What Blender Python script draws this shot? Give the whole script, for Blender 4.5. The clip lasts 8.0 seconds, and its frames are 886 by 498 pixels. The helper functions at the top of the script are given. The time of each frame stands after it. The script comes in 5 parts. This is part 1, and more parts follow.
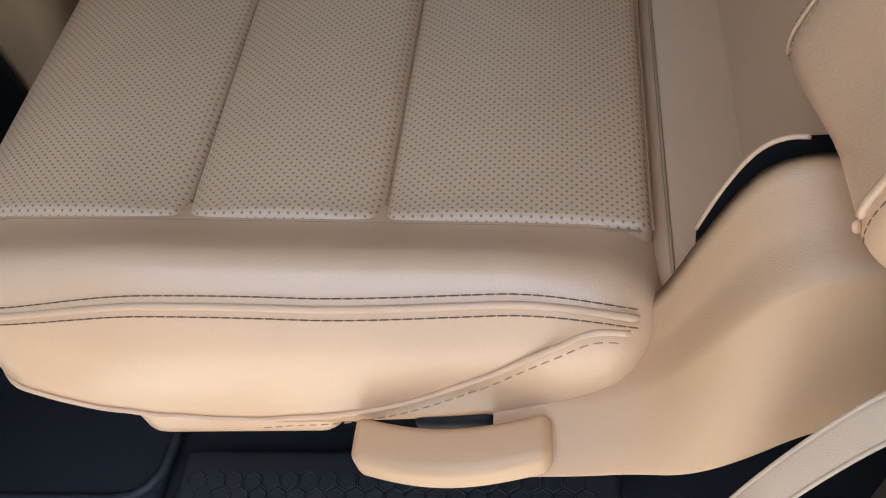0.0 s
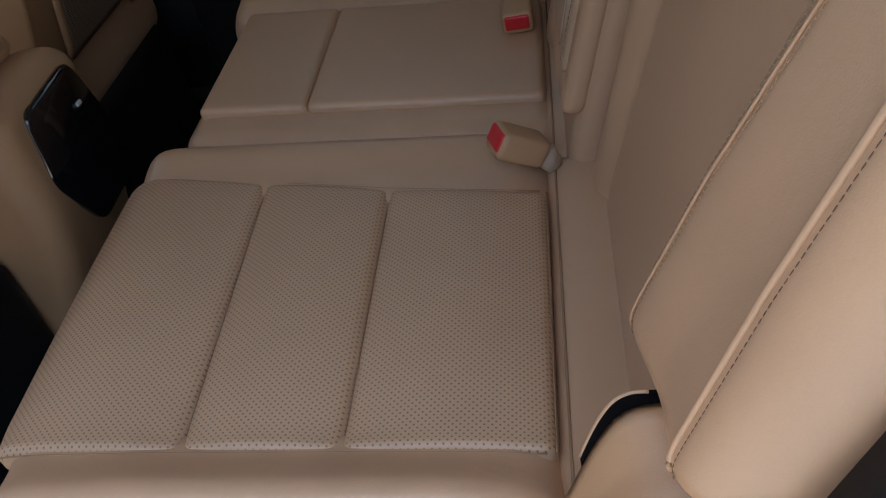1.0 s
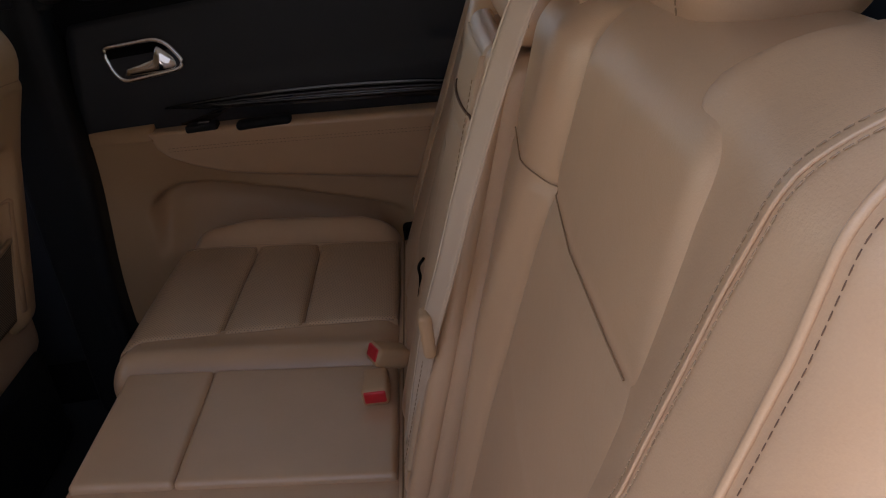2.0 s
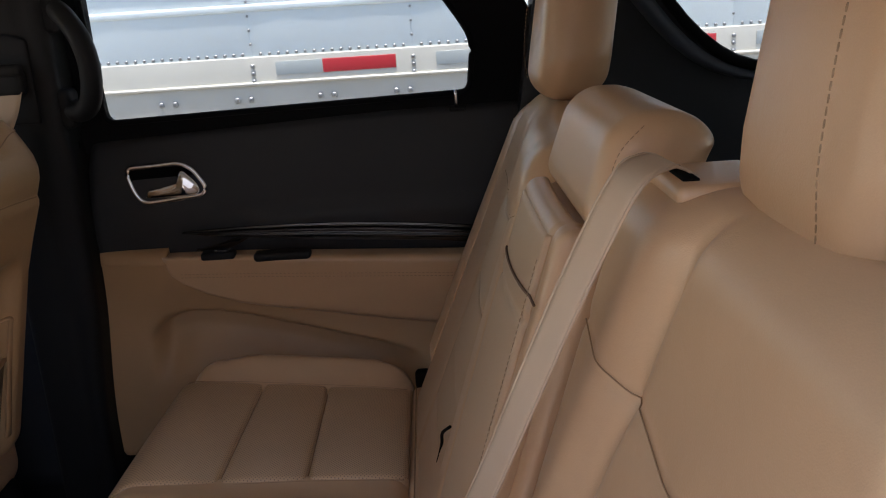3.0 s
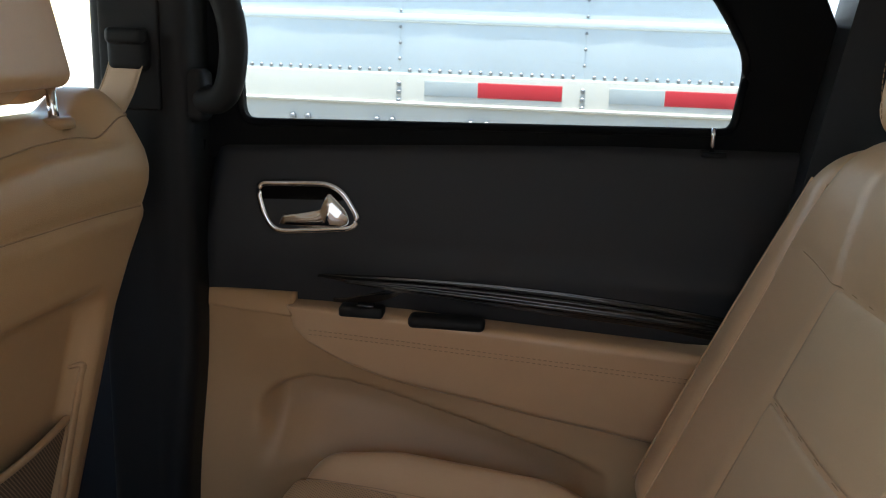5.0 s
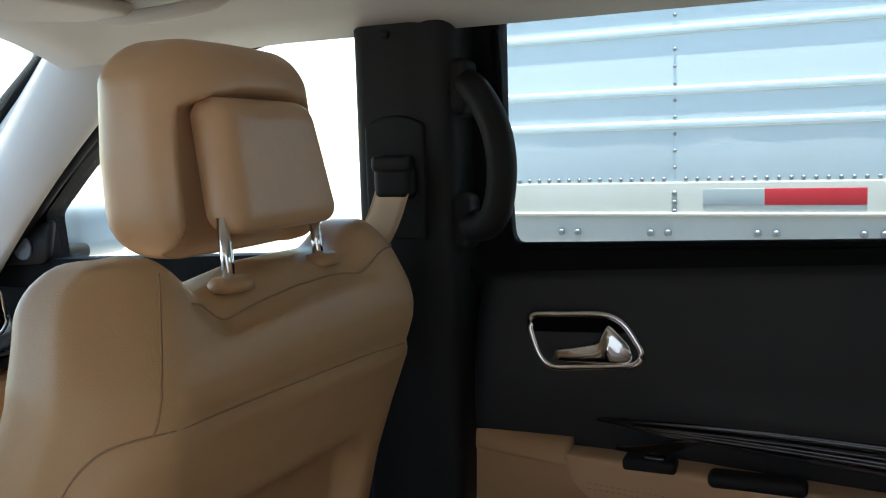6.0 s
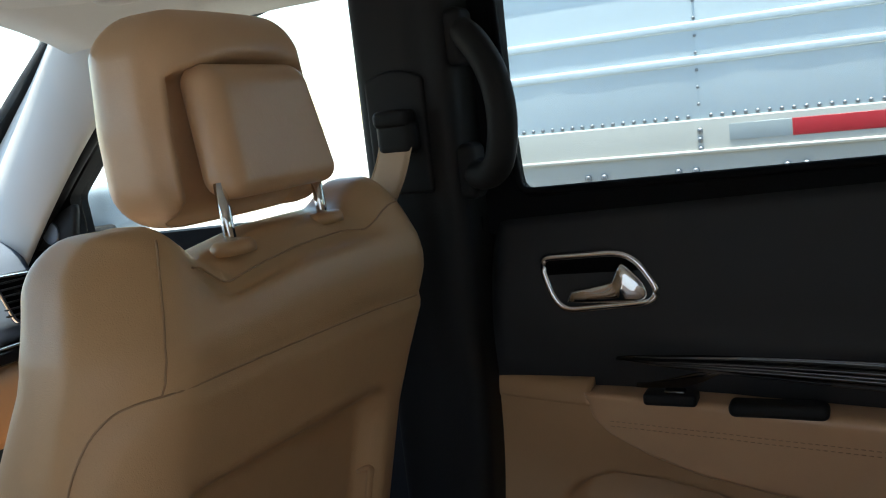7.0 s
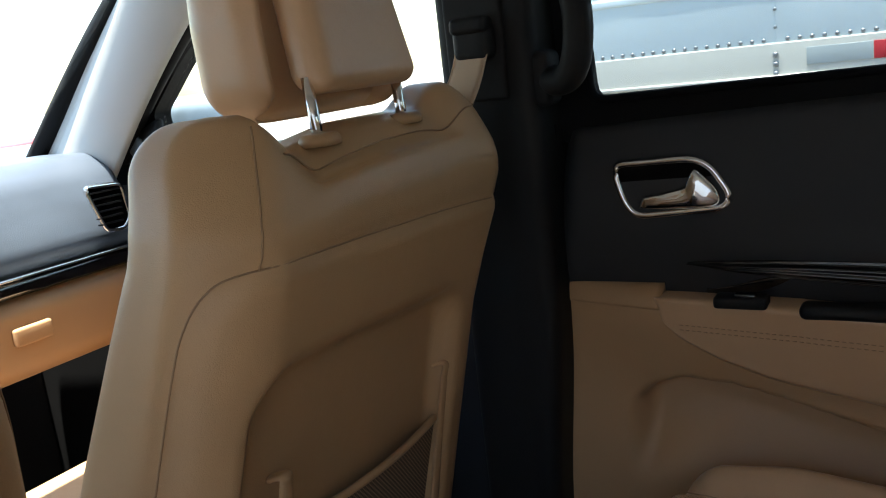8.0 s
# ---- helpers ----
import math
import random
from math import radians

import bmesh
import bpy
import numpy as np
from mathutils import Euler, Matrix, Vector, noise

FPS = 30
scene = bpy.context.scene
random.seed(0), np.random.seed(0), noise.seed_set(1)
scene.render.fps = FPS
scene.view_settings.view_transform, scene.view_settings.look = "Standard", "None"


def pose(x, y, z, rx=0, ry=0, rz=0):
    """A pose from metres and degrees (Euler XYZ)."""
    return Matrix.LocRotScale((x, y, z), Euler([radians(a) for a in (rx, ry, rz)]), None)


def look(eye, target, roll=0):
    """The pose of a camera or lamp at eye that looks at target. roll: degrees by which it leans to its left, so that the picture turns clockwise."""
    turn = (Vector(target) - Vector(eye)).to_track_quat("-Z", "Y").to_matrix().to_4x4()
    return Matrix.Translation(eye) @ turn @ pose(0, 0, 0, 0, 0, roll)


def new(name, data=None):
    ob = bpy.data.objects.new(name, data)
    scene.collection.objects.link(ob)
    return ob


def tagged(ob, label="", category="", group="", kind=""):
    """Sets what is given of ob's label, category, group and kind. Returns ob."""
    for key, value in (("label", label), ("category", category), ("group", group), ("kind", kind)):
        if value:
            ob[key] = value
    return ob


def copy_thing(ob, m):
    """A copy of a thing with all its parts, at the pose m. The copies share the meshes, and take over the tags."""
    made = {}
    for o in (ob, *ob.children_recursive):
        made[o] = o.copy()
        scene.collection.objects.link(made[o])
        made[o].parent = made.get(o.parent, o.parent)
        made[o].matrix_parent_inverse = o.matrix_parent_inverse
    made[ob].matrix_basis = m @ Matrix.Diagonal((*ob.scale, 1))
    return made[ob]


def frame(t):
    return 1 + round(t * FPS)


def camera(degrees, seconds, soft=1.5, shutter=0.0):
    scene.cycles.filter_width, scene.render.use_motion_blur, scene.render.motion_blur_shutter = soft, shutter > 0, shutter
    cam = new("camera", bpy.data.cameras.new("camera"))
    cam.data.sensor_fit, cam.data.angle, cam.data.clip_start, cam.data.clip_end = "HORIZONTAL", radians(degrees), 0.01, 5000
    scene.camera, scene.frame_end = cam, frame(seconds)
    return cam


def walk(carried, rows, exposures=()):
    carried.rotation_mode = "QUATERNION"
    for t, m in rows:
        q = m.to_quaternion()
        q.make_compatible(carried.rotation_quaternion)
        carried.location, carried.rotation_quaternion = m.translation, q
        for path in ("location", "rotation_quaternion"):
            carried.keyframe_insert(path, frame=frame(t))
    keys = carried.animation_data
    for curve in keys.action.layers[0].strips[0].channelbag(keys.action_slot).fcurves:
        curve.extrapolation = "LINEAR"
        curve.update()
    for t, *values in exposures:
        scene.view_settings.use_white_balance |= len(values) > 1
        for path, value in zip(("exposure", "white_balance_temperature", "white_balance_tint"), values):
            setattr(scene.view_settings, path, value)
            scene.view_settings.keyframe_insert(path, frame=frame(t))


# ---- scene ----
cam = camera(54.0, 8.0, soft=1.1)
PATH = [
    (0, (0.43, -0.966, 0.746), (0.006, 0.273, -0.765), -17.5),
    (0.5, (0.437, -1.01, 0.792), (0.003, 0.348, -0.61), -16.0),
    (1, (0.495, -1.021, 0.867), (0.126, 0.498, -0.38), -15.5),
    (1.2, (0.504, -1.028, 0.912), (0.246, 0.565, -0.269), -12.3),
    (1.5, (0.54, -1.017, 0.951), (0.327, 0.659, -0.12), -12.0),
    (1.8, (0.554, -1.016, 1.018), (0.454, 0.748, 0.081), -10.1),
    (2, (0.568, -1.029, 1.057), (0.525, 0.794, 0.236), -8.6),
    (2.2, (0.561, -1.021, 1.082), (0.565, 0.843, 0.359), -7.5),
    (3.3, (0.487, -0.913, 1.089), (0.511, 1.007, 0.529), -2.3),
    (3.5, (0.46, -0.885, 1.081), (0.518, 1.033, 0.517), -1.3),
    (4, (0.408, -0.778, 1.058), (0.553, 1.127, 0.464), 0.1),
    (4.5, (0.378, -0.674, 1.048), (0.563, 1.25, 0.533), 3.7),
    (5, (0.32, -0.504, 1.015), (0.124, 1.431, 0.547), 2.2),
    (5.2, (0.296, -0.453, 1.022), (-0.066, 1.466, 0.588), 0.6),
    (6.3, (0.269, -0.352, 1.012), (-0.574, 1.452, 0.824), -2.0),
    (6.5, (0.276, -0.349, 1.008), (-0.575, 1.445, 0.77), -2.7),
    (7, (0.311, -0.351, 1.002), (-0.57, 1.419, 0.699), -6.4),
    (7.5, (0.322, -0.364, 0.996), (-0.58, 1.395, 0.694), -7.7),
    (8, (0.31, -0.395, 0.962), (-0.697, 1.281, 0.543), -6.7),
]
EXPOSURES = [
    (0.0, 2.42, 6350, 6),
    (0.5, 2.12, 6350, 6),
    (1.0, 1.88, 6650, 12),
    (1.5, 1.95, 6850, 16),
    (2.2, 1.76, 7250, 24),
    (3.5, 2.68, 7150, 17),
    (5.0, 2.92, 6950, 9),
    (6.5, 2.32, 6450, 4),
    (8.0, 2.36, 6550, 6),
]
walk(cam, [(t, look(eye, target, roll)) for t, eye, target, roll in PATH], EXPOSURES)

# ---- light ----
world = bpy.data.worlds.new("sky")
scene.world = world
world.use_nodes = True
wn = world.node_tree.nodes
sky = wn.new("ShaderNodeTexSky")
sky.sky_type, sky.sun_disc = "NISHITA", False
SUN_EL, SUN_AZ = radians(83.5), radians(-172)
sky.sun_elevation, sky.sun_rotation = SUN_EL, SUN_AZ
sky.dust_density, sky.air_density = 1.0, 1.3
world.node_tree.links.new(sky.outputs[0], wn["Background"].inputs[0])
wn["Background"].inputs[1].default_value = 0.15
sun_data = bpy.data.lights.new("sun", "SUN")
sun_data.energy, sun_data.angle, sun_data.color = 5.0, radians(0.6), (1.0, 0.95, 0.87)
sun = new("sun", sun_data)
sun_from = Vector((math.sin(SUN_AZ) * math.cos(SUN_EL), math.cos(SUN_AZ) * math.cos(SUN_EL), math.sin(SUN_EL)))
sun.matrix_world = look(sun_from * 30, (0, 0, 0))


# ---- materials ----
def material(name, color, rough=0.5, metal=0.0, vary=0.12, grain=900.0, bump=0.12, large=9.0, coat=0.0, crease=0.0, spec=0.5):
    """A surface with large soft stains, fine grain in its colour, and grain relief."""
    m = bpy.data.materials.new(name)
    m.use_nodes = True
    nt = m.node_tree
    b = nt.nodes["Principled BSDF"]
    b.inputs["Metallic"].default_value = metal
    b.inputs["Coat Weight"].default_value = coat
    b.inputs["Specular IOR Level"].default_value = spec
    tc = nt.nodes.new("ShaderNodeTexCoord")
    big, fine = nt.nodes.new("ShaderNodeTexNoise"), nt.nodes.new("ShaderNodeTexNoise")
    big.inputs["Scale"].default_value, big.inputs["Detail"].default_value = large, 5
    fine.inputs["Scale"].default_value, fine.inputs["Detail"].default_value = grain, 2
    for n in (big, fine):
        nt.links.new(tc.outputs["Object"], n.inputs["Vector"])
    ramp = nt.nodes.new("ShaderNodeMix")
    ramp.data_type = "RGBA"
    dark = [c * (1 - vary) for c in color]
    light = [min(1, c * (1 + vary * 0.7)) for c in color]
    ramp.inputs["A"].default_value, ramp.inputs["B"].default_value = (*dark, 1), (*light, 1)
    add = nt.nodes.new("ShaderNodeMath")
    add.operation = "MULTIPLY_ADD"
    add.inputs[1].default_value = 0.35
    sub = nt.nodes.new("ShaderNodeMath")
    sub.operation = "SUBTRACT"
    sub.inputs[1].default_value = 0.17
    nt.links.new(fine.outputs[0], add.inputs[0])
    nt.links.new(big.outputs[0], add.inputs[2])
    nt.links.new(add.outputs[0], sub.inputs[0])
    nt.links.new(sub.outputs[0], ramp.inputs["Factor"])
    nt.links.new(ramp.outputs["Result"], b.inputs["Base Color"])
    rr = nt.nodes.new("ShaderNodeMapRange")
    rr.inputs["To Min"].default_value, rr.inputs["To Max"].default_value = max(0.02, rough - 0.08), min(1, rough + 0.1)
    nt.links.new(big.outputs[0], rr.inputs["Value"])
    nt.links.new(rr.outputs[0], b.inputs["Roughness"])
    if bump:
        bp = nt.nodes.new("ShaderNodeBump")
        bp.inputs["Strength"].default_value, bp.inputs["Distance"].default_value = bump, 0.0008
        nt.links.new(fine.outputs[0], bp.inputs["Height"])
        nt.links.new(bp.outputs[0], b.inputs["Normal"])
        if crease:
            # soft hide wrinkles under the grain
            wr, wb = nt.nodes.new("ShaderNodeTexNoise"), nt.nodes.new("ShaderNodeBump")
            wr.inputs["Scale"].default_value, wr.inputs["Detail"].default_value, wr.inputs["Distortion"].default_value = 38.0, 3, 1.2
            wb.inputs["Strength"].default_value, wb.inputs["Distance"].default_value = crease, 0.004
            nt.links.new(tc.outputs["Object"], wr.inputs["Vector"])
            nt.links.new(wr.outputs[0], wb.inputs["Height"])
            nt.links.new(wb.outputs[0], bp.inputs["Normal"])
    m["rgb"] = color
    return m


def dotted(m, pitch, radius, axes=(0, 1), depth=0.6, dark=0.25):
    """Punches a staggered grid of small holes into a material: darker colour and relief."""
    nt = m.node_tree
    b = nt.nodes["Principled BSDF"]
    tc = nt.nodes.new("ShaderNodeTexCoord")
    sep = nt.nodes.new("ShaderNodeSeparateXYZ")
    nt.links.new(tc.outputs["Object"], sep.inputs[0])

    def op(kind, a, c=None):
        n = nt.nodes.new("ShaderNodeMath")
        n.operation = kind
        for k, v in enumerate((a, c)):
            if v is None:
                continue
            if isinstance(v, (int, float)):
                n.inputs[k].default_value = v
            else:
                nt.links.new(v, n.inputs[k])
        return n.outputs[0]

    u, v = sep.outputs[axes[0]], sep.outputs[axes[1]]

    def lattice(shift):
        du = op("SUBTRACT", op("FRACT", op("ADD", op("DIVIDE", u, pitch), shift)), 0.5)
        dv = op("SUBTRACT", op("FRACT", op("ADD", op("DIVIDE", v, pitch), shift)), 0.5)
        return op("SQRT", op("ADD", op("MULTIPLY", du, du), op("MULTIPLY", dv, dv)))

    near = op("MINIMUM", lattice(0.0), lattice(0.5))
    hole = nt.nodes.new("ShaderNodeMapRange")
    hole.inputs["From Min"].default_value, hole.inputs["From Max"].default_value = radius * 0.6 / pitch, radius * 1.3 / pitch
    hole.inputs["To Min"].default_value, hole.inputs["To Max"].default_value = 0, 1
    nt.links.new(near, hole.inputs["Value"])
    old = b.inputs["Base Color"].links[0].from_socket
    mix = nt.nodes.new("ShaderNodeMix")
    mix.data_type, mix.blend_type = "RGBA", "MULTIPLY"
    mix.inputs["Factor"].default_value = 1
    gray = nt.nodes.new("ShaderNodeMapRange")
    gray.inputs["To Min"].default_value, gray.inputs["To Max"].default_value = dark, 1
    nt.links.new(hole.outputs[0], gray.inputs["Value"])
    nt.links.new(old, mix.inputs["A"])
    nt.links.new(gray.outputs[0], mix.inputs["B"])
    nt.links.new(mix.outputs["Result"], b.inputs["Base Color"])
    return m


def glass_material(name, tint=(0.93, 0.96, 0.95)):
    m = bpy.data.materials.new(name)
    m.use_nodes = True
    nt = m.node_tree
    nt.nodes.remove(nt.nodes["Principled BSDF"])
    out = nt.nodes["Material Output"]
    tr, gl, mx, lw, pw, ma = (nt.nodes.new("ShaderNode" + k) for k in ("BsdfTransparent", "BsdfGlossy", "MixShader", "LayerWeight", "Math", "Math"))
    tr.inputs[0].default_value = (*tint, 1)
    gl.inputs["Roughness"].default_value = 0.02
    lw.inputs[0].default_value = 0.5
    pw.operation, ma.operation = "POWER", "MULTIPLY_ADD"
    pw.inputs[1].default_value = 4.0
    ma.inputs[1].default_value, ma.inputs[2].default_value = 0.4, 0.02
    for a, b in ((lw.outputs["Facing"], pw.inputs[0]), (pw.outputs[0], ma.inputs[0]), (ma.outputs[0], mx.inputs[0]), (tr.outputs[0], mx.inputs[1]), (gl.outputs[0], mx.inputs[2]), (mx.outputs[0], out.inputs[0])):
        nt.links.new(a, b)
    return m


TAN = (0.575, 0.358, 0.205)
LEATHER = material("beige_leather", TAN, 0.34, grain=900, bump=0.18, vary=0.14, crease=0.09, spec=0.6)
PERFORATED = dotted(material("perforated_leather", (0.555, 0.358, 0.208), 0.40, grain=900, bump=0.2, vary=0.14, crease=0.06), 0.0058, 0.00085, dark=0.38)
INSERT = material("insert_leather", (0.535, 0.352, 0.210), 0.46, grain=700, bump=0.3, vary=0.14, crease=0.07)
BACKCLOTH = material("seat_back_leather", (0.50, 0.305, 0.155), 0.42, grain=900, bump=0.4, vary=0.15, crease=0.08)
TRIM = material("beige_plastic", (0.48, 0.285, 0.145), 0.5, grain=1600, bump=0.25, vary=0.07)
THREAD = material("brown_thread", (0.15, 0.075, 0.042), 0.8, vary=0.2)
THREAD_TAN = material("tan_thread", (0.36, 0.235, 0.14), 0.8, vary=0.2)
BLACK = material("black_plastic", (0.0105, 0.0105, 0.011), 0.58, grain=1500, bump=0.35, vary=0.2, spec=0.22)
SOFTBLACK = material("black_vinyl", (0.021, 0.022, 0.025), 0.48, grain=1300, bump=0.4, vary=0.2, spec=0.32)
PIANO = material("gloss_black", (0.008, 0.008, 0.009), 0.08, bump=0.0, vary=0.1, coat=0.6)
CHROME = material("chrome", (0.82, 0.82, 0.82), 0.06, 1.0, vary=0.04, bump=0.0)
STEEL = material("rivet_steel", (0.26, 0.275, 0.29), 0.4, 0.6, vary=0.2, bump=0.1)
CARPET = material("black_carpet", (0.007, 0.0075, 0.009), 0.95, grain=700, bump=1.0, vary=0.45, large=30)
RUBBER = material("black_rubber", (0.010, 0.0105, 0.012), 0.6, grain=600, bump=0.3, vary=0.3)
HEADLINER = material("grey_headliner", (0.50, 0.48, 0.44), 0.9, grain=1200, bump=0.6, vary=0.08)
PILLAR = material("grey_pillar_trim", (0.48, 0.48, 0.46), 0.6, grain=1200, bump=0.3, vary=0.06)
DASH = material("dark_dash_vinyl", (0.085, 0.105, 0.135), 0.36, grain=900, bump=0.5, vary=0.2)
SURROUND = material("satin_black_trim", (0.05, 0.06, 0.075), 0.3, grain=900, bump=0.3, vary=0.15)
WEBBING = material("beige_webbing", (0.54, 0.40, 0.275), 0.75, grain=2200, bump=0.5, vary=0.1)
RED = material("red_plastic", (0.62, 0.02, 0.025), 0.4, vary=0.12)
SEAM = material("seam_thread", (0.34, 0.21, 0.115), 0.7, vary=0.15)
# HOLE: near-black that paints the shade inside gaps, slots and recesses
HOLE = material("dark_recess_shade", (0.004, 0.0035, 0.0035), 0.95, vary=0.2, spec=0.1)
TRAILER = material("white_aluminium", (0.68, 0.765, 0.785), 0.36, 0.15, vary=0.06, grain=60, bump=0.05, large=1.6)
RAILMAT = material("aluminium_rail", (0.53, 0.53, 0.485), 0.45, 0.15, vary=0.10, grain=90, bump=0.1, large=3)
TAPE_RED = material("red_reflective_tape", (0.48, 0.035, 0.045), 0.35, vary=0.12, large=14)
TAPE_WHITE = material("silver_reflective_tape", (0.36, 0.405, 0.415), 0.35, vary=0.08, large=14)
BODY = material("dark_body_paint", (0.012, 0.012, 0.014), 0.25, vary=0.1, bump=0.0, coat=0.4)
GASKET = material("black_rubber_seal", (0.004, 0.004, 0.0045), 0.8, vary=0.2, spec=0.15)
ASPHALT = material("pale_concrete", (0.30, 0.285, 0.265), 0.9, grain=60, bump=0.5, vary=0.15, large=0.8)
WALLGREY = material("added_wall_grey", (0.45, 0.44, 0.42), 0.9, grain=50, bump=0.4, vary=0.12, large=0.7)
REDPAINT = material("red_paint", (0.55, 0.05, 0.05), 0.4, vary=0.1)
GREYPAINT = material("blue_grey_paint", (0.33, 0.40, 0.46), 0.35, vary=0.1, coat=0.3)
MESH = dotted(material("pocket_net", (0.42, 0.29, 0.18), 0.8, grain=900, bump=0.3), 0.0058, 0.0019, axes=(1, 2), dark=0.18)
GLASS = glass_material("window_glass")
PRIVACY = glass_material("tinted_glass", (0.63, 0.655, 0.655))


# ---- geometry helpers ----
def thing(name, at, label, category, group="", kind=""):
    ob = new(name)
    ob.location = at
    ob.empty_display_size = 0.05
    return tagged(ob, label, category, group, kind)


def base_of(ob):
    v = Vector((0, 0, 0))
    while ob is not None:
        v = v + ob.location
        ob = ob.parent
    return v


def mesh_part(name, verts, faces, mat, parent=None, label="", smooth=True, sharp=None):
    """One mesh object from world-space points, under its thing."""
    off = base_of(parent) if parent is not None else Vector((0, 0, 0))
    me = bpy.data.meshes.new(name)
    v = np.asarray(verts, float) - np.array(off)
    me.from_pydata(v.tolist(), [], [list(map(int, f)) for f in faces])
    me.materials.append(mat)
    bm = bmesh.new()
    bm.from_mesh(me)
    bmesh.ops.remove_doubles(bm, verts=bm.verts, dist=1e-6)
    bmesh.ops.recalc_face_normals(bm, faces=bm.faces)
    bm.to_mesh(me)
    bm.free()
    if smooth:
        me.polygons.foreach_set("use_smooth", [True] * len(me.polygons))
        if sharp:
            me.set_sharp_from_angle(angle=radians(sharp))
    ob = new(name, me)
    ob.parent = parent
    return tagged(ob, label) if label else ob


def axis_steps(h, r, res):
    n = max(2, int(round(2 * (h - r) / res)) + 1) if h > r else 1
    inner = np.linspace(-(h - r), h - r, n)
    if r <= 0:
        return np.linspace(-h, h, n)
    k = max(2, min(5, int(r / res) + 2))
    turn = np.tan(np.linspace(0, math.pi / 4, k + 1)[1:]) * r
    return np.concatenate([-(h - r) - turn[::-1], inner, (h - r) + turn])


def soft_box(center, size, r, res=0.012, warp=None):
    """A closed box with round edges, in a grid fine enough to be shaped by warp(points)."""
    h = np.array(size, float) / 2
    r = min(r, *(h * 0.999))
    st = [axis_steps(h[k], r, res) for k in range(3)]
    verts, faces, count = [], [], 0
    for k in range(3):
        a, b = [(1, 2), (2, 0), (0, 1)][k]
        A, B = np.meshgrid(st[a], st[b], indexing="ij")
        na, nb = A.shape
        idx = np.arange(na * nb).reshape(na, nb)
        q = np.stack([idx[:-1, :-1], idx[1:, :-1], idx[1:, 1:], idx[:-1, 1:]], -1).reshape(-1, 4)
        for s in (-1, 1):
            P = np.zeros((na * nb, 3))
            P[:, a], P[:, b], P[:, k] = A.ravel(), B.ravel(), s * h[k]
            verts.append(P)
            faces.append((q if s > 0 else q[:, ::-1]) + count)
            count += na * nb
    V, F = np.concatenate(verts), np.concatenate(faces)
    key = np.round(V, 6)
    _, first, inverse = np.unique(key, axis=0, return_index=True, return_inverse=True)
    V, F = V[first], inverse.ravel()[F]
    inner = np.clip(V, -(h - r), h - r)
    d = V - inner
    n = np.linalg.norm(d, axis=1, keepdims=True)
    V = inner + np.where(n > 0, d / np.maximum(n, 1e-9) * r, 0)
    V = V + np.array(center, float)
    if warp is not None:
        V = warp(V)
    return V, F


def slab(surface, nu, nv, thick):
    """A closed sheet: surface(u, v) gives the front, u and v from 0 to 1 as arrays; thick is the way to its back."""
    U, W = np.meshgrid(np.linspace(0, 1, nu), np.linspace(0, 1, nv), indexing="ij")
    front = np.stack(surface(U.ravel(), W.ravel()), -1)
    back = front + np.array(thick, float)
    idx = np.arange(nu * nv).reshape(nu, nv)
    q = np.stack([idx[:-1, :-1], idx[1:, :-1], idx[1:, 1:], idx[:-1, 1:]], -1).reshape(-1, 4)
    n = nu * nv
    rim = np.concatenate([idx[:, 0], idx[-1, 1:], idx[-2::-1, -1], idx[0, -2:0:-1]])
    nxt = np.roll(rim, -1)
    side = np.stack([rim, rim + n, nxt + n, nxt], -1)
    return np.concatenate([front, back]), np.concatenate([q, q[:, ::-1] + n, side])


def tube(path, radius, segs=8, flat=None, closed=False):
    """A round or flattened tube along points. flat=(w, t): half width along the given up direction and half thickness."""
    P = np.array(path, float)
    n = len(P)
    T = np.gradient(P, axis=0)
    if closed:
        T = np.roll(P, -1, 0) - np.roll(P, 1, 0)
    T /= np.maximum(np.linalg.norm(T, axis=1, keepdims=True), 1e-9)
    ref = np.array((0, 0, 1.0)) if flat is None or len(flat) < 3 else np.array(flat[2], float)
    N = np.cross(T, ref)
    weak = np.linalg.norm(N, axis=1) < 1e-3
    N[weak] = np.cross(T[weak], (0.3, 1, 0.2))
    N /= np.maximum(np.linalg.norm(N, axis=1, keepdims=True), 1e-9)
    B = np.cross(N, T)
    rad = np.broadcast_to(np.asarray(radius, float), (n,))
    ang = np.linspace(0, 2 * math.pi, segs, endpoint=False)
    wn_, wb = (rad, rad) if flat is None else (np.full(n, flat[1]), np.full(n, flat[0]))
    V = P[:, None] + N[:, None] * (np.cos(ang)[None, :, None] * wn_[:, None, None]) + B[:, None] * (np.sin(ang)[None, :, None] * wb[:, None, None])
    V = V.reshape(-1, 3)
    F = []
    for i in range(n if closed else n - 1):
        j = (i + 1) % n
        for k in range(segs):
            m = (k + 1) % segs
            F.append((i * segs + k, i * segs + m, j * segs + m, j * segs + k))
    if not closed:
        F.append(tuple(range(segs))[::-1])
        F.append(tuple((n - 1) * segs + k for k in range(segs)))
    return V, F


def join(*pieces):
    V, F, c = [], [], 0
    for v, f in pieces:
        V.append(np.asarray(v, float))
        F.extend([tuple(int(i) + c for i in face) for face in f])
        c += len(v)
    return np.concatenate(V), F


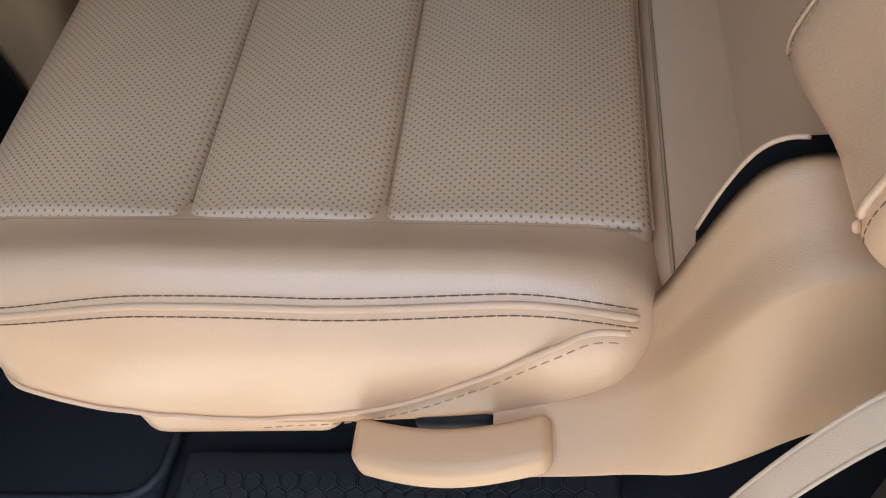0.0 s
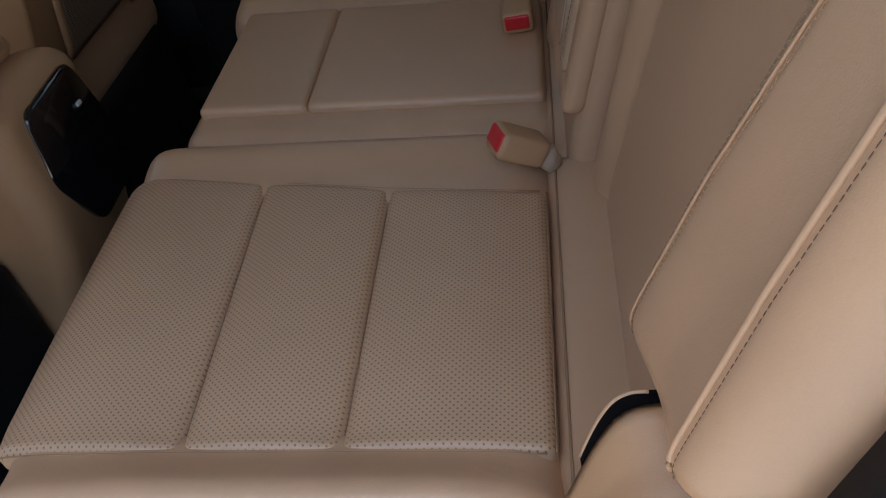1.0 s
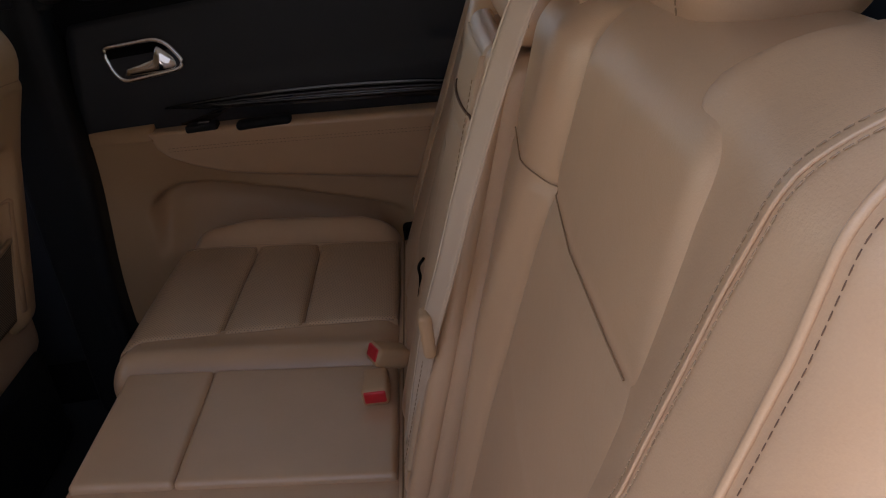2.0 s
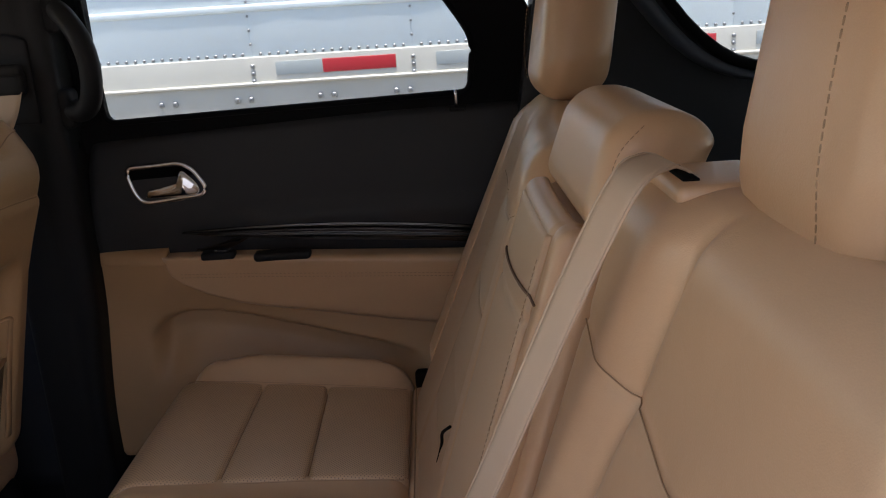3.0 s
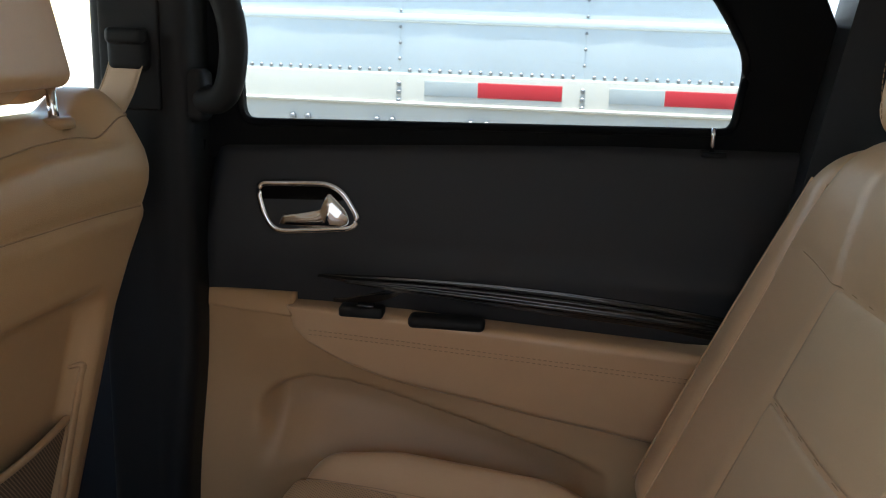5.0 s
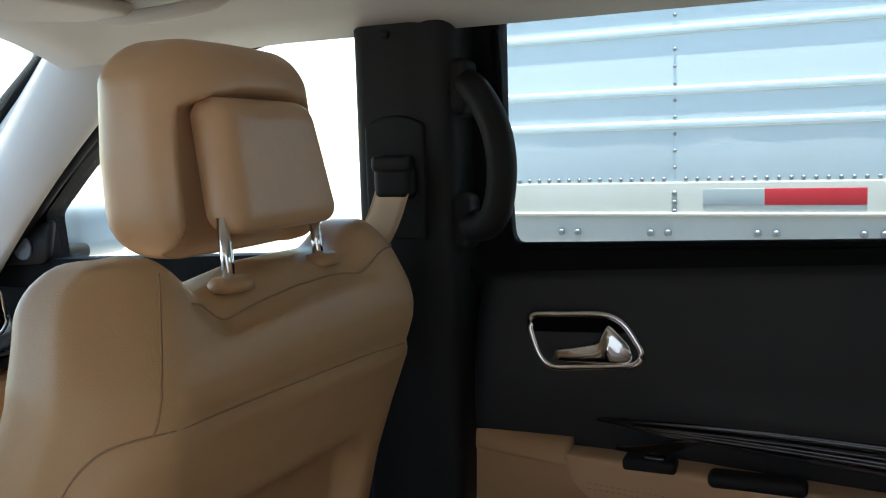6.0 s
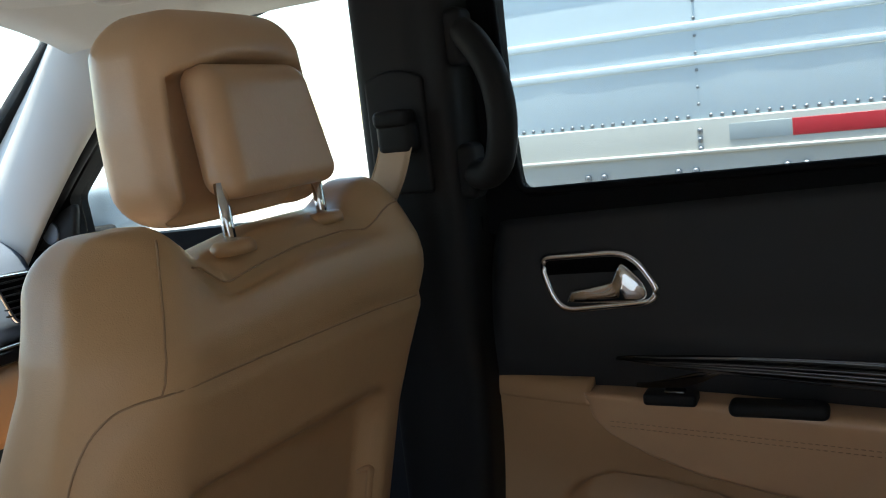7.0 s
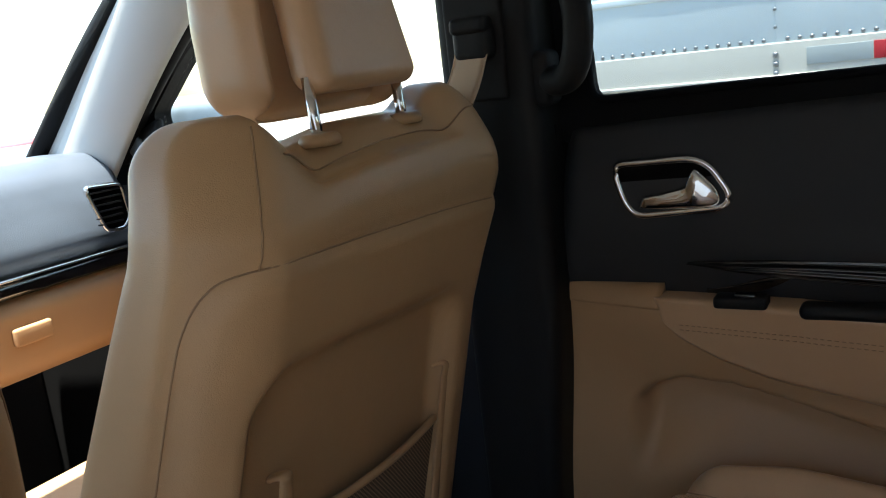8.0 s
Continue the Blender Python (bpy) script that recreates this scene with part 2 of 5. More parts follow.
def smooth_path(points, n=40):
    """A smooth curve through points (Catmull-Rom)."""
    P = np.array(points, float)
    P = np.concatenate([[2 * P[0] - P[1]], P, [2 * P[-1] - P[-2]]])
    out, m = [], len(P) - 3
    for s in np.linspace(0, m - 1e-6, n):
        i, t = int(s), s - int(s)
        a, b, c, d = P[i : i + 4]
        out.append(0.5 * (2 * b + (c - a) * t + (2 * a - 5 * b + 4 * c - d) * t * t + (3 * b - a - 3 * c + d) * t**3))
    return np.array(out)


def stitches(path, length=0.006, gap=0.003, radius=0.0007, lift=(0, 0, 0.0008)):
    """Short threads along a curve."""
    P = np.array(path, float) + np.array(lift)
    seg = np.linalg.norm(np.diff(P, axis=0), axis=1)
    s = np.concatenate([[0], np.cumsum(seg)])
    at = lambda d: np.array([np.interp(d, s, P[:, k]) for k in range(3)])  # noqa: E731
    pieces, d = [], 0.0
    while d + length < s[-1]:
        pieces.append(tube([at(d), at(d + length / 2), at(d + length)], [radius * 0.7, radius, radius * 0.7], 5))
        d += length + gap
    return join(*pieces)


def groove(d, w):
    return np.exp(-((d / w) ** 2))


def lerp(a, b, t):
    return a + (b - a) * t


def step(x, a, b):
    t = np.clip((x - a) / (b - a), 0, 1)
    return t * t * (3 - 2 * t)


def plate(outline, axis, at, thick, bevel=0.003):
    """A flat plate with a bevelled rim: outline of 2D points across the axis."""
    O = np.array(outline, float)
    c = O.mean(0)
    inner = c + (O - c) * (1 - bevel / np.maximum(np.linalg.norm(O - c, axis=1, keepdims=True), 1e-6))
    n = len(O)
    others = [k for k in range(3) if k != axis]
    rows = []
    for pts, h in ((O, at), (O, at + thick * 0.6), (inner, at + thick)):
        V = np.zeros((n, 3))
        V[:, others[0]], V[:, others[1]], V[:, axis] = pts[:, 0], pts[:, 1], h
        rows.append(V)
    F = []
    for r in range(2):
        for k in range(n):
            m = (k + 1) % n
            F.append((r * n + k, r * n + m, (r + 1) * n + m, (r + 1) * n + k))
    F.append(tuple(range(n))[::-1])
    F.append(tuple(2 * n + k for k in range(n)))
    return np.concatenate(rows), F


def ring_plate(outer, inner, axis, at, thick):
    """A frame: two outlines of equally many points, with depth."""
    n = len(outer)
    others = [k for k in range(3) if k != axis]
    rows = []
    for pts, h in ((outer, at), (inner, at), (inner, at + thick), (outer, at + thick)):
        V = np.zeros((n, 3))
        p = np.array(pts, float)
        V[:, others[0]], V[:, others[1]], V[:, axis] = p[:, 0], p[:, 1], h
        rows.append(V)
    F = []
    for r in range(4):
        for k in range(n):
            m = (k + 1) % n
            F.append((r * n + k, r * n + m, ((r + 1) % 4) * n + m, ((r + 1) % 4) * n + k))
    return np.concatenate(rows), F


def round_outline(corners, r=0.02, k=5):
    """A polygon with rounded corners; r may differ from corner to corner."""
    C = [np.array(c, float) for c in corners]
    rs = r if isinstance(r, (list, tuple)) else [r] * len(C)
    out = []
    for i, c in enumerate(C):
        a, b = C[i - 1], C[(i + 1) % len(C)]
        pa = c + (a - c) / np.linalg.norm(a - c) * min(rs[i], 0.45 * np.linalg.norm(a - c))
        pb = c + (b - c) / np.linalg.norm(b - c) * min(rs[i], 0.45 * np.linalg.norm(b - c))
        for t in np.linspace(0, 1, k):
            out.append((1 - t) ** 2 * pa + 2 * t * (1 - t) * c + t * t * pb)
    return np.array(out)


# ---- setting: ground, trailer, car shell ----
GROUND_Z = -0.46
gx, gf = soft_box((0, 0, GROUND_Z - 0.05), (400, 400, 0.1), 0.0, 20)
tagged(mesh_part("ground", gx, gf, ASPHALT, None, smooth=False), "pale concrete yard under the vehicles", "ground", kind="structure")

# added wall, out of view: keeps low sky light off the far door
v, f = soft_box((1.0, -3.7, 0.82), (26, 0.2, 2.56), 0.02, 2.0)
tagged(mesh_part("wall_light_block", v, f, WALLGREY, None), "unseen plain grey wall added to block low light from the open side", "wall", kind="structure")
TY = 2.42
trailer = thing("semi_trailer", (0.5, TY + 0.5, GROUND_Z), "white aluminium semi-trailer parked alongside, riveted side panels", "trailer")
COLS = [-0.144 + 0.6075 * k for k in range(-1, 14)]
for a, b in zip(COLS[:-1], COLS[1:]):
    v, f = soft_box(((a + b) / 2, TY + 0.02, 2.0), (b - a, 0.04, 2.21), 0.0004, 0.3)
    mesh_part("side_panel", v, f, TRAILER, trailer)
v, f = soft_box((3.49, TY + 1.3, 2.0), (8.5, 2.5, 2.2), 0.01, 1.0)
mesh_part("box_body", v, f, TRAILER, trailer)
v, f = soft_box((3.49, TY + 0.016, 0.79), (8.5, 0.05, 0.225), 0.004, 0.6)
mesh_part("bottom_rail", v, f, RAILMAT, trailer, "dull aluminium bottom rail")
v, f = soft_box((3.49, TY - 0.014, 0.803), (8.5, 0.016, 0.012), 0.005, 0.6)
mesh_part("rail_lip", v, f, RAILMAT, trailer)
for z in (1.08, 1.184, 1.367, 1.47, 1.66, 1.77, 1.96):
    v, f = soft_box((3.49, TY - 0.001, z), (8.5, 0.014, 0.026), 0.0065, 0.6)
    mesh_part("rib", v, f, TRAILER, trailer)
for c in COLS[:-1]:
    if abs(c + 0.7515) < 0.01:
        continue
    v, f = soft_box((c + 0.263 + 0.1395, TY - 0.0105, 0.856), (0.277, 0.002, 0.05), 0.0008, 0.1)
    mesh_part("red_tape", v, f, TAPE_RED, trailer, "red reflective tape")
    v, f = soft_box((c + 0.263 - 0.089, TY - 0.0105, 0.856), (0.176, 0.002, 0.05), 0.0008, 0.1)
    mesh_part("white_tape", v, f, TAPE_WHITE, trailer, "silver reflective tape")
# rivet heads share one mesh
rv, rf = soft_box((0, 0, 0), (0.0145, 0.012, 0.0145), 0.0055, 0.006)
RIVET = mesh_part("rivet", rv + np.array((COLS[0], TY - 0.002, 0.897)), rf, STEEL, trailer)
RIVET.data.transform(Matrix.Translation(-(Vector((COLS[0], TY - 0.002, 0.897)) - trailer.location)))
RIVET.location = Vector((COLS[0], TY - 0.002, 0.897)) - trailer.location


def rivet_at(x, z, s=1.0, y=TY - 0.002):
    ob = bpy.data.objects.new("rivet", RIVET.data)
    scene.collection.objects.link(ob)
    ob.parent = trailer
    ob.location = Vector((x, y, z)) - trailer.location
    ob.scale = (s, s, s)


for c in COLS[0:7]:
    for k in range(1, 14):
        rivet_at(c, 0.897 + 0.0515 * k, 0.7)
    for k in range(3):
        rivet_at(c, 0.868 - 0.028 * k, 1.15, TY - 0.011)
    for k in range(1, 18):
        rivet_at(c + 0.03375 * k, 0.912, 0.85)
    for k in range(2):
        rivet_at(c + 0.29 * k + 0.245, 0.745, 1.5, TY - 0.011)
        rivet_at(c + 0.29 * k + 0.298, 0.745, 1.5, TY - 0.011)
        rivet_at(c + 0.29 * k + 0.245, 0.695, 1.5, TY - 0.011)
        rivet_at(c + 0.29 * k + 0.298, 0.695, 1.5, TY - 0.011)

# running gear under the trailer
for x in (5.2, 6.4):
    a = np.linspace(0, 2 * math.pi, 32, endpoint=False)
    v, f = plate(np.stack([x + 0.5 * np.cos(a), GROUND_Z + 0.5 + 0.5 * np.sin(a)], -1), 1, TY + 0.5, -0.3, 0.04)
    mesh_part("wheel", v, f, RUBBER, trailer, "black trailer tyre")
    v, f = soft_box((x, TY + 1.2, 0.45), (0.16, 2.0, 0.7), 0.03, 0.3)
    mesh_part("axle_frame", v, f, RUBBER, trailer)
for y in (0.5, 2.0):
    v, f = soft_box((1.6, TY + y, 0.2), (0.12, 0.12, 1.32), 0.02, 0.3)
    mesh_part("landing_leg", v, f, STEEL, trailer, "steel landing leg")


def build_belt(points, half, side, label, n=60):
    """Woven belt webbing with thicker selvedges."""
    P = smooth_path(points, n)
    ob = thing("seat_belt", tuple(P[-1]), label, "seat belt", "seat belts")
    v, f = tube(P, 0.02, 10, flat=(half, 0.0008, side))
    mesh_part("webbing", v, f, WEBBING, ob)
    T = np.gradient(P, axis=0)
    T /= np.linalg.norm(T, axis=1)[:, None]
    S = np.array(side, float)
    S = S - T * (T @ S)[:, None]
    S /= np.linalg.norm(S, axis=1)[:, None]
    for s in (-1, 1):
        v, f = tube(P + S * (half - 0.001) * s, 0.0012, 6)
        mesh_part("selvedge", v, f, WEBBING, ob)
    return ob

# ---- car shell ----
def wall(name, center, size, mat, label, r=0.004, res=0.3, category="wall"):
    v, f = soft_box(center, size, r, res)
    return tagged(mesh_part(name, v, f, mat, None), label, category, kind="structure")


wall("floor", (0.15, -0.02, -0.03), (3.4, 1.52, 0.06), CARPET, "black carpeted car floor", category="floor")
wall("wall_underbody", (0.2, 0.0, -0.2), (4.4, 1.6, 0.22), BODY, "dark sheet metal under the cabin floor", 0.02)


wall("wall_firewall", (-1.55, 0.0, 0.38), (0.08, 1.6, 0.84), CARPET, "black carpeted firewall under the dashboard", 0.02)
wall("wall_right_front", (-1.30, 0.80, 0.35), (0.5, 0.06, 0.80), BLACK, "black kick panel in the front footwell", 0.02)


def roof_shape(u, w):
    x, y = lerp(-0.78, 2.0, u), lerp(-0.70, 0.70, w)
    z = 1.275 - 0.10 * np.abs(y / 0.70) ** 4 - 0.05 * step(-x, 0.45, 0.80)
    return x, y, z


v, f = slab(roof_shape, 40, 30, (0, 0, 0.03))
tagged(mesh_part("ceiling", v, f, HEADLINER, None), "light grey woven headliner", "ceiling", kind="structure")
v, f = slab(lambda u, w: (lerp(-0.8, 2.0, u), lerp(-0.90, 0.84, w), 1.325 - 0.1 * np.abs(lerp(-1, 1, w)) ** 4), 20, 30, (0, 0, 0.012))
tagged(mesh_part("roof", v, f, BODY, None), "dark painted steel car roof", "roof", kind="structure")
wall("wall_rear", (2.02, 0, 0.35), (0.06, 1.56, 0.95), BLACK, "black tailgate trim panel", 0.02)
wall("wall_left_rear", (1.52, -0.78, 0.4), (1.0, 0.08, 1.0), BLACK, "black trim on the rear quarter panel", 0.02)
wall("wall_left_front", (-0.95, -0.79, 0.4), (1.2, 0.08, 0.9), BLACK, "black front door trim panel", 0.02)
wall("pillar_left", (-0.31, -0.76, 0.62), (0.14, 0.08, 1.24), BLACK, "black plastic door pillar trim", 0.02)
v, f = plate(round_outline([(0.515, 0.28), (0.535, 0.44), (0.645, 0.69), (0.755, 0.86), (0.80, 1.24), (1.22, 1.24), (1.22, 0.28)], 0.02), 1, -0.80, -0.04, 0.006)
tagged(mesh_part("pillar_left_rear", v, f, BLACK, None), "black plastic rear pillar trim along the door opening", "pillar", kind="structure")

def side_glass(name, outline, y, mat, label):
    v, f = plate(outline, 1, y, 0.004)
    return tagged(mesh_part(name, v, f, mat, None), label, "window", kind="structure")


side_glass("window_left_rear", round_outline([(1.20, 0.88), (1.98, 0.88), (1.98, 1.2), (1.20, 1.2)], 0.03), -0.77, PRIVACY, "tinted rear quarter window glass")
side_glass("window_left_front", round_outline([(-1.3, 0.84), (-0.38, 0.84), (-0.38, 1.22), (-0.72, 1.22)], 0.03), -0.77, GLASS, "clear front side window glass")
wall("trim_header_left", (0.6, -0.74, 1.235), (2.8, 0.09, 0.07), HEADLINER, "grey headliner edge over the doors", 0.02)
v, f = slab(lambda u, w: (lerp(2.04, 1.93, u), lerp(-0.72, 0.72, w), lerp(0.80, 1.27, u)), 6, 12, (0.005, 0, 0.001))
tagged(mesh_part("window_rear", v, f, PRIVACY, None), "tinted tailgate window glass", "window", kind="structure")
wall("trim_aperture_left", (0.82, -0.815, 0.13), (0.50, 0.06, 0.54), BLACK, "black plastic door aperture trim", 0.025, 0.05)
wall("door_open_left", (-0.24, -1.30, 0.52), (0.10, 0.90, 1.06), BLACK, "open rear car door swung outward", 0.03)
wall("trim_open_door", (-0.180, -1.30, 0.34), (0.03, 0.84, 0.50), TRIM, "beige lower trim of the open rear door", 0.012)

# quarter panel with its window, behind the far door
outer = round_outline([(0.70, -0.05), (2.0, -0.05), (2.0, 1.28), (1.3, 1.28), (0.75, 1.28), (0.66, 0.7)], 0.03)
opening = round_outline([(1.12, 0.915), (1.78, 0.93), (1.86, 1.0), (1.70, 1.20), (0.87, 1.20), (1.00, 1.00)], [0.09, 0.06, 0.05, 0.05, 0.05, 0.12])
quarter = thing("quarter_panel", (1.2, 0.72, 0.0), "black rear quarter trim with a fixed side window", "car panel", kind="structure")
v, f = ring_plate(outer, opening, 1, 0.70, 0.08)
mesh_part("panel", v, f, SOFTBLACK, quarter, smooth=False)
c = opening.mean(0)
ring = np.concatenate([c + (opening - c) * 1.01])
v, f = tube(np.stack([ring[:, 0], np.full(len(ring), 0.70), ring[:, 1]], -1), 0.011, 8, closed=True)
mesh_part("window_seal", v, f, GASKET, quarter)
wide, close = c + (opening - c) * 1.17, c + (opening - c) * 1.012
n = len(opening)
rows = [np.stack([p[:, 0], np.full(n, y), p[:, 1]], -1) for p, y in ((wide, 0.699), (c + (opening - c) * 1.14, 0.676), (c + (opening - c) * 1.08, 0.690), (close, 0.735), (close, 0.76), (wide, 0.76))]
f = [(r * n + k, r * n + (k + 1) % n, ((r + 1) % 6) * n + (k + 1) % n, ((r + 1) % 6) * n + k) for r in range(6) for k in range(n)]
mesh_part("window_surround", np.concatenate(rows), f, SURROUND, quarter, "satin blue-black window surround")
v, f = plate(opening, 1, 0.75, 0.004)
mesh_part("pane", v, f, PRIVACY, quarter)


# ---- far rear door ----
def door_front(z):
    return np.interp(z, [0.16, 0.22, 0.35, 0.62, 0.86], [-0.195, -0.226, -0.217, -0.188, -0.157])


def belt_z(x):
    return np.interp(x, [-0.16, 0.15, 0.42, 0.8], [0.853, 0.868, 0.880, 0.886])


door = thing("rear_door", (0.2, 0.76, 0.15), "closed rear car door, black upper trim and beige armrest", "car door")


def upper(u, w):
    z0 = 0.595
    x = lerp(door_front(lerp(z0, 0.86, w)), 0.76, u)
    z = lerp(z0, belt_z(x), w)
    y = 0.748 - 0.018 * np.sin(np.pi * np.clip(w * 1.05, 0, 1)) ** 0.8 + 0.016 * step(w, 0.95, 1.0) ** 2 - 0.012 * (1 - step(z, 0.68, 0.72)) * step(x, 0.0, 0.2)
    y = y + 0.02 * (1 - step(u, 0.0, 0.018))
    return x, y, z


v, f = slab(upper, 90, 36, (0, 0.04, 0))
mesh_part("upper_trim", v, f, SOFTBLACK, door, "grained black vinyl")


def shoulder(x):
    """How far the lower trim swells inward at its top, growing from the door's front edge to the armrest."""
    return 0.034 * np.clip((x + 0.178) / 0.14, 0, 1) ** 0.8


def pocket_top(x):
    return np.interp(x, [-0.09, -0.075, -0.05, -0.01, 0.05, 0.11, 0.25, 0.39, 0.46], [0.44, 0.462, 0.482, 0.496, 0.492, 0.478, 0.438, 0.395, 0.37])


def lower(u, w):
    z = lerp(0.15, 0.609, w)
    x = lerp(door_front(z), 0.74, u)
    z = z - 0.035 * step(x, 0.05, 0.5) * w
    d = pocket_top(x) - z
    deep = step(d, -0.004, 0.010) * (1 - step(d, 0.035, 0.15)) * step(x, -0.095, -0.055) * (1 - step(x, 0.38, 0.47))
    y = 0.742 + 0.048 * deep - shoulder(x) * step(z, 0.47, 0.604)
    y = y + 0.025 * (1 - step(u, 0.0, 0.02)) + 0.05 * (1 - step(w, 0.0, 0.06))
    return x, y, z


v, f = slab(lower, 110, 70, (0, 0.03, 0))
mesh_part("lower_trim", v, f, TRIM, door, "beige moulded plastic with a map pocket")


def arm_low(x):
    return np.interp(x, [-0.035, -0.02, 0.0, 0.05, 0.112, 0.2, 0.337, 0.52, 0.7], [0.606, 0.58, 0.562, 0.537, 0.516, 0.497, 0.470, 0.440, 0.42])


def arm_top(x):
    return np.interp(x, [-0.035, 0.15, 0.57, 0.7], [0.622, 0.620, 0.594, 0.588])


def arm_depth(x, t):
    """How far the armrest stands off the door, from its lower edge (t = 0) to its top."""
    foot = lerp(0.86, 0.56, step(x, -0.02, 0.30))
    return (0.058 + 0.022 * step(x, -0.03, 0.20)) * (foot + (1 - foot) * np.clip(t, 0, 1) ** 0.7)


def arm_warp(P):
    t = (P[:, 2] - 0.45) / 0.17
    out = P.copy()
    out[:, 2] = lerp(arm_low(P[:, 0]), arm_top(P[:, 0]), t)
    inward = np.clip((0.76 - P[:, 1]) / 0.07, 0, 1)
    out[:, 1] = 0.76 - inward * arm_depth(P[:, 0], t)
    return out


v, f = soft_box((0.33, 0.725, 0.535), (0.73, 0.07, 0.17), 0.014, 0.010, arm_warp)
armrest = mesh_part("armrest", v, f, LEATHER, door, "beige padded armrest with double stitching")
for dz in (0.036, 0.043):
    xs = np.linspace(-0.0, 0.64, 90)
    tt = (arm_top(xs) - dz - arm_low(xs)) / (arm_top(xs) - arm_low(xs))
    ys = 0.76 - arm_depth(xs, tt)
    v, f = stitches(np.stack([xs, ys - 0.0006, arm_top(xs) - dz], -1), 0.005, 0.003, 0.0006, (0, 0, 0))
    mesh_part("stitching", v, f, THREAD_TAN, armrest)


def ledge(u, w):
    """The sloping shoulder of the lower trim in front of the armrest, broader towards it."""
    x = lerp(-0.178, -0.026, u)
    out_ = shoulder(x)
    return x, 0.742 - (out_ + 0.003) * np.sin(w * np.pi / 2), 0.634 - 0.029 * (1 - np.cos(w * np.pi / 2))


v, f = slab(ledge, 24, 12, (0, 0.02, -0.006))
mesh_part("ledge", v, f, TRIM, door)


def strip(u, w):
    x = lerp(0.008, 0.66, u)
    half = 0.0008 + 0.0175 * np.sin(np.pi * np.clip(u * 0.84, 0, 1)) ** 0.75
    z = 0.664 - 0.014 * u - 0.028 * u * u + lerp(-half, half, w)
    y = 0.722 - 0.010 * np.sin(np.pi * w) - 0.0018 * np.cos(w * np.pi * 6) + 0.012 * (1 - step(u, 0, 0.1))
    return x, y, z


v, f = slab(strip, 60, 26, (0, 0.02, 0))
mesh_part("decor_strip", v, f, PIANO, door, "glossy black decor strip with fine ridges")
v, f = slab(lambda u, w: (lerp(0.03, 0.68, u), 0.737 - 0.012 * w * step(u, 0, 0.15), lerp(0.622 - 0.03 * u, 0.628 + 0.026 * step(u, 0.0, 0.18) - 0.045 * u * u, w)), 50, 6, (0, 0.03, 0))
mesh_part("decor_shelf", v, f, PIANO, door)
v, f = soft_box((0.082, 0.700, 0.6235), (0.066, 0.030, 0.016), 0.005, 0.008)
switch = mesh_part("window_switch", v, f, BLACK, door, "black window switch")
v, f = soft_box((0.088, 0.697, 0.6325), (0.026, 0.014, 0.006), 0.0028, 0.006)
mesh_part("rocker", v, f, PIANO, switch)
v, f = soft_box((0.208, 0.694, 0.6165), (0.112, 0.031, 0.019), 0.0085, 0.008)
mesh_part("pull_cup", v, f, BLACK, door, "black pull handle cup")

HB = round_outline([(-0.091, 0.802), (0.040, 0.807), (0.074, 0.754), (0.064, 0.737), (-0.060, 0.726), (-0.078, 0.750)], [0.020, 0.030, 0.018, 0.014, 0.018, 0.03], 7)
hc = HB.mean(0)
handle = thing("door_handle_set", (hc[0], 0.735, hc[1]), "chrome inner door handle in a black cup", "door handle")
pts = hc + (HB - hc) * 0.94
v, f = tube(np.stack([pts[:, 0], np.full(len(pts), 0.731), pts[:, 1]], -1), 0.0052, 8, closed=True)
handle.parent = door
handle.location = handle.location - door.location
handle.name = "handle"
for key in ("label", "category"):
    del handle[key]
tagged(handle, "chrome inner door handle in a black cup")
mesh_part("bezel", v, f, CHROME, handle, "chrome bezel")
v, f = plate(hc + (HB - hc) * 0.97, 1, 0.7335, 0.002, 0.001)
mesh_part("cup", v, f, HOLE, handle)
lever = smooth_path([(-0.052, 0.7400), (-0.015, 0.7385), (0.03, 0.7395), (0.053, 0.745), (0.052, 0.762), (0.036, 0.781), (0.024, 0.790), (0.018, 0.781), (0.010, 0.768), (-0.015, 0.760), (-0.046, 0.755)], 40)
v, f = plate(lever, 1, 0.733, -0.011, 0.005)
mesh_part("lever", v, f, CHROME, handle, "curved chrome lever")
v, f = tube([(0.567, 0.752, 0.865), (0.567, 0.752, 0.90), (0.567, 0.752, 0.909)], [0.004, 0.004, 0.003], 10)
mesh_part("lock_pin", v, f, CHROME, door, "chrome lock pin")
v, f = soft_box((0.569, 0.752, 0.872), (0.035, 0.022, 0.008), 0.003, 0.006)
mesh_part("pin_bezel", v, f, BLACK, door)

opening = round_outline([(-0.116, 0.886), (0.594, 0.903), (0.606, 1.003), (0.545, 1.10), (0.43, 1.20), (-0.134, 1.20)], [0.022, 0.018, 0.03, 0.08, 0.05, 0.03])
rim = round_outline([(-0.175, 0.83), (0.74, 0.83), (0.74, 1.003), (0.67, 1.14), (0.48, 1.275), (-0.195, 1.275)], 0.02)
v, f = ring_plate(rim, opening, 1, 0.757, 0.03)
mesh_part("window_frame", v, f, GASKET, door, "black window frame", smooth=False)
v, f = tube(np.stack([opening[:, 0], np.full(len(opening), 0.757), opening[:, 1]], -1), 0.006, 8, closed=True)
mesh_part("window_seal", v, f, GASKET, door)
v, f = plate(opening, 1, 0.775, 0.004)
pane = mesh_part("pane", v, f, PRIVACY, door)
v, f = tube(smooth_path([(-0.175, 0.735, 0.86), (-0.198, 0.735, 0.62), (-0.217, 0.735, 0.35), (-0.222, 0.735, 0.2), (-0.17, 0.735, 0.08), (0.1, 0.74, 0.03)], 50), 0.012, 8)
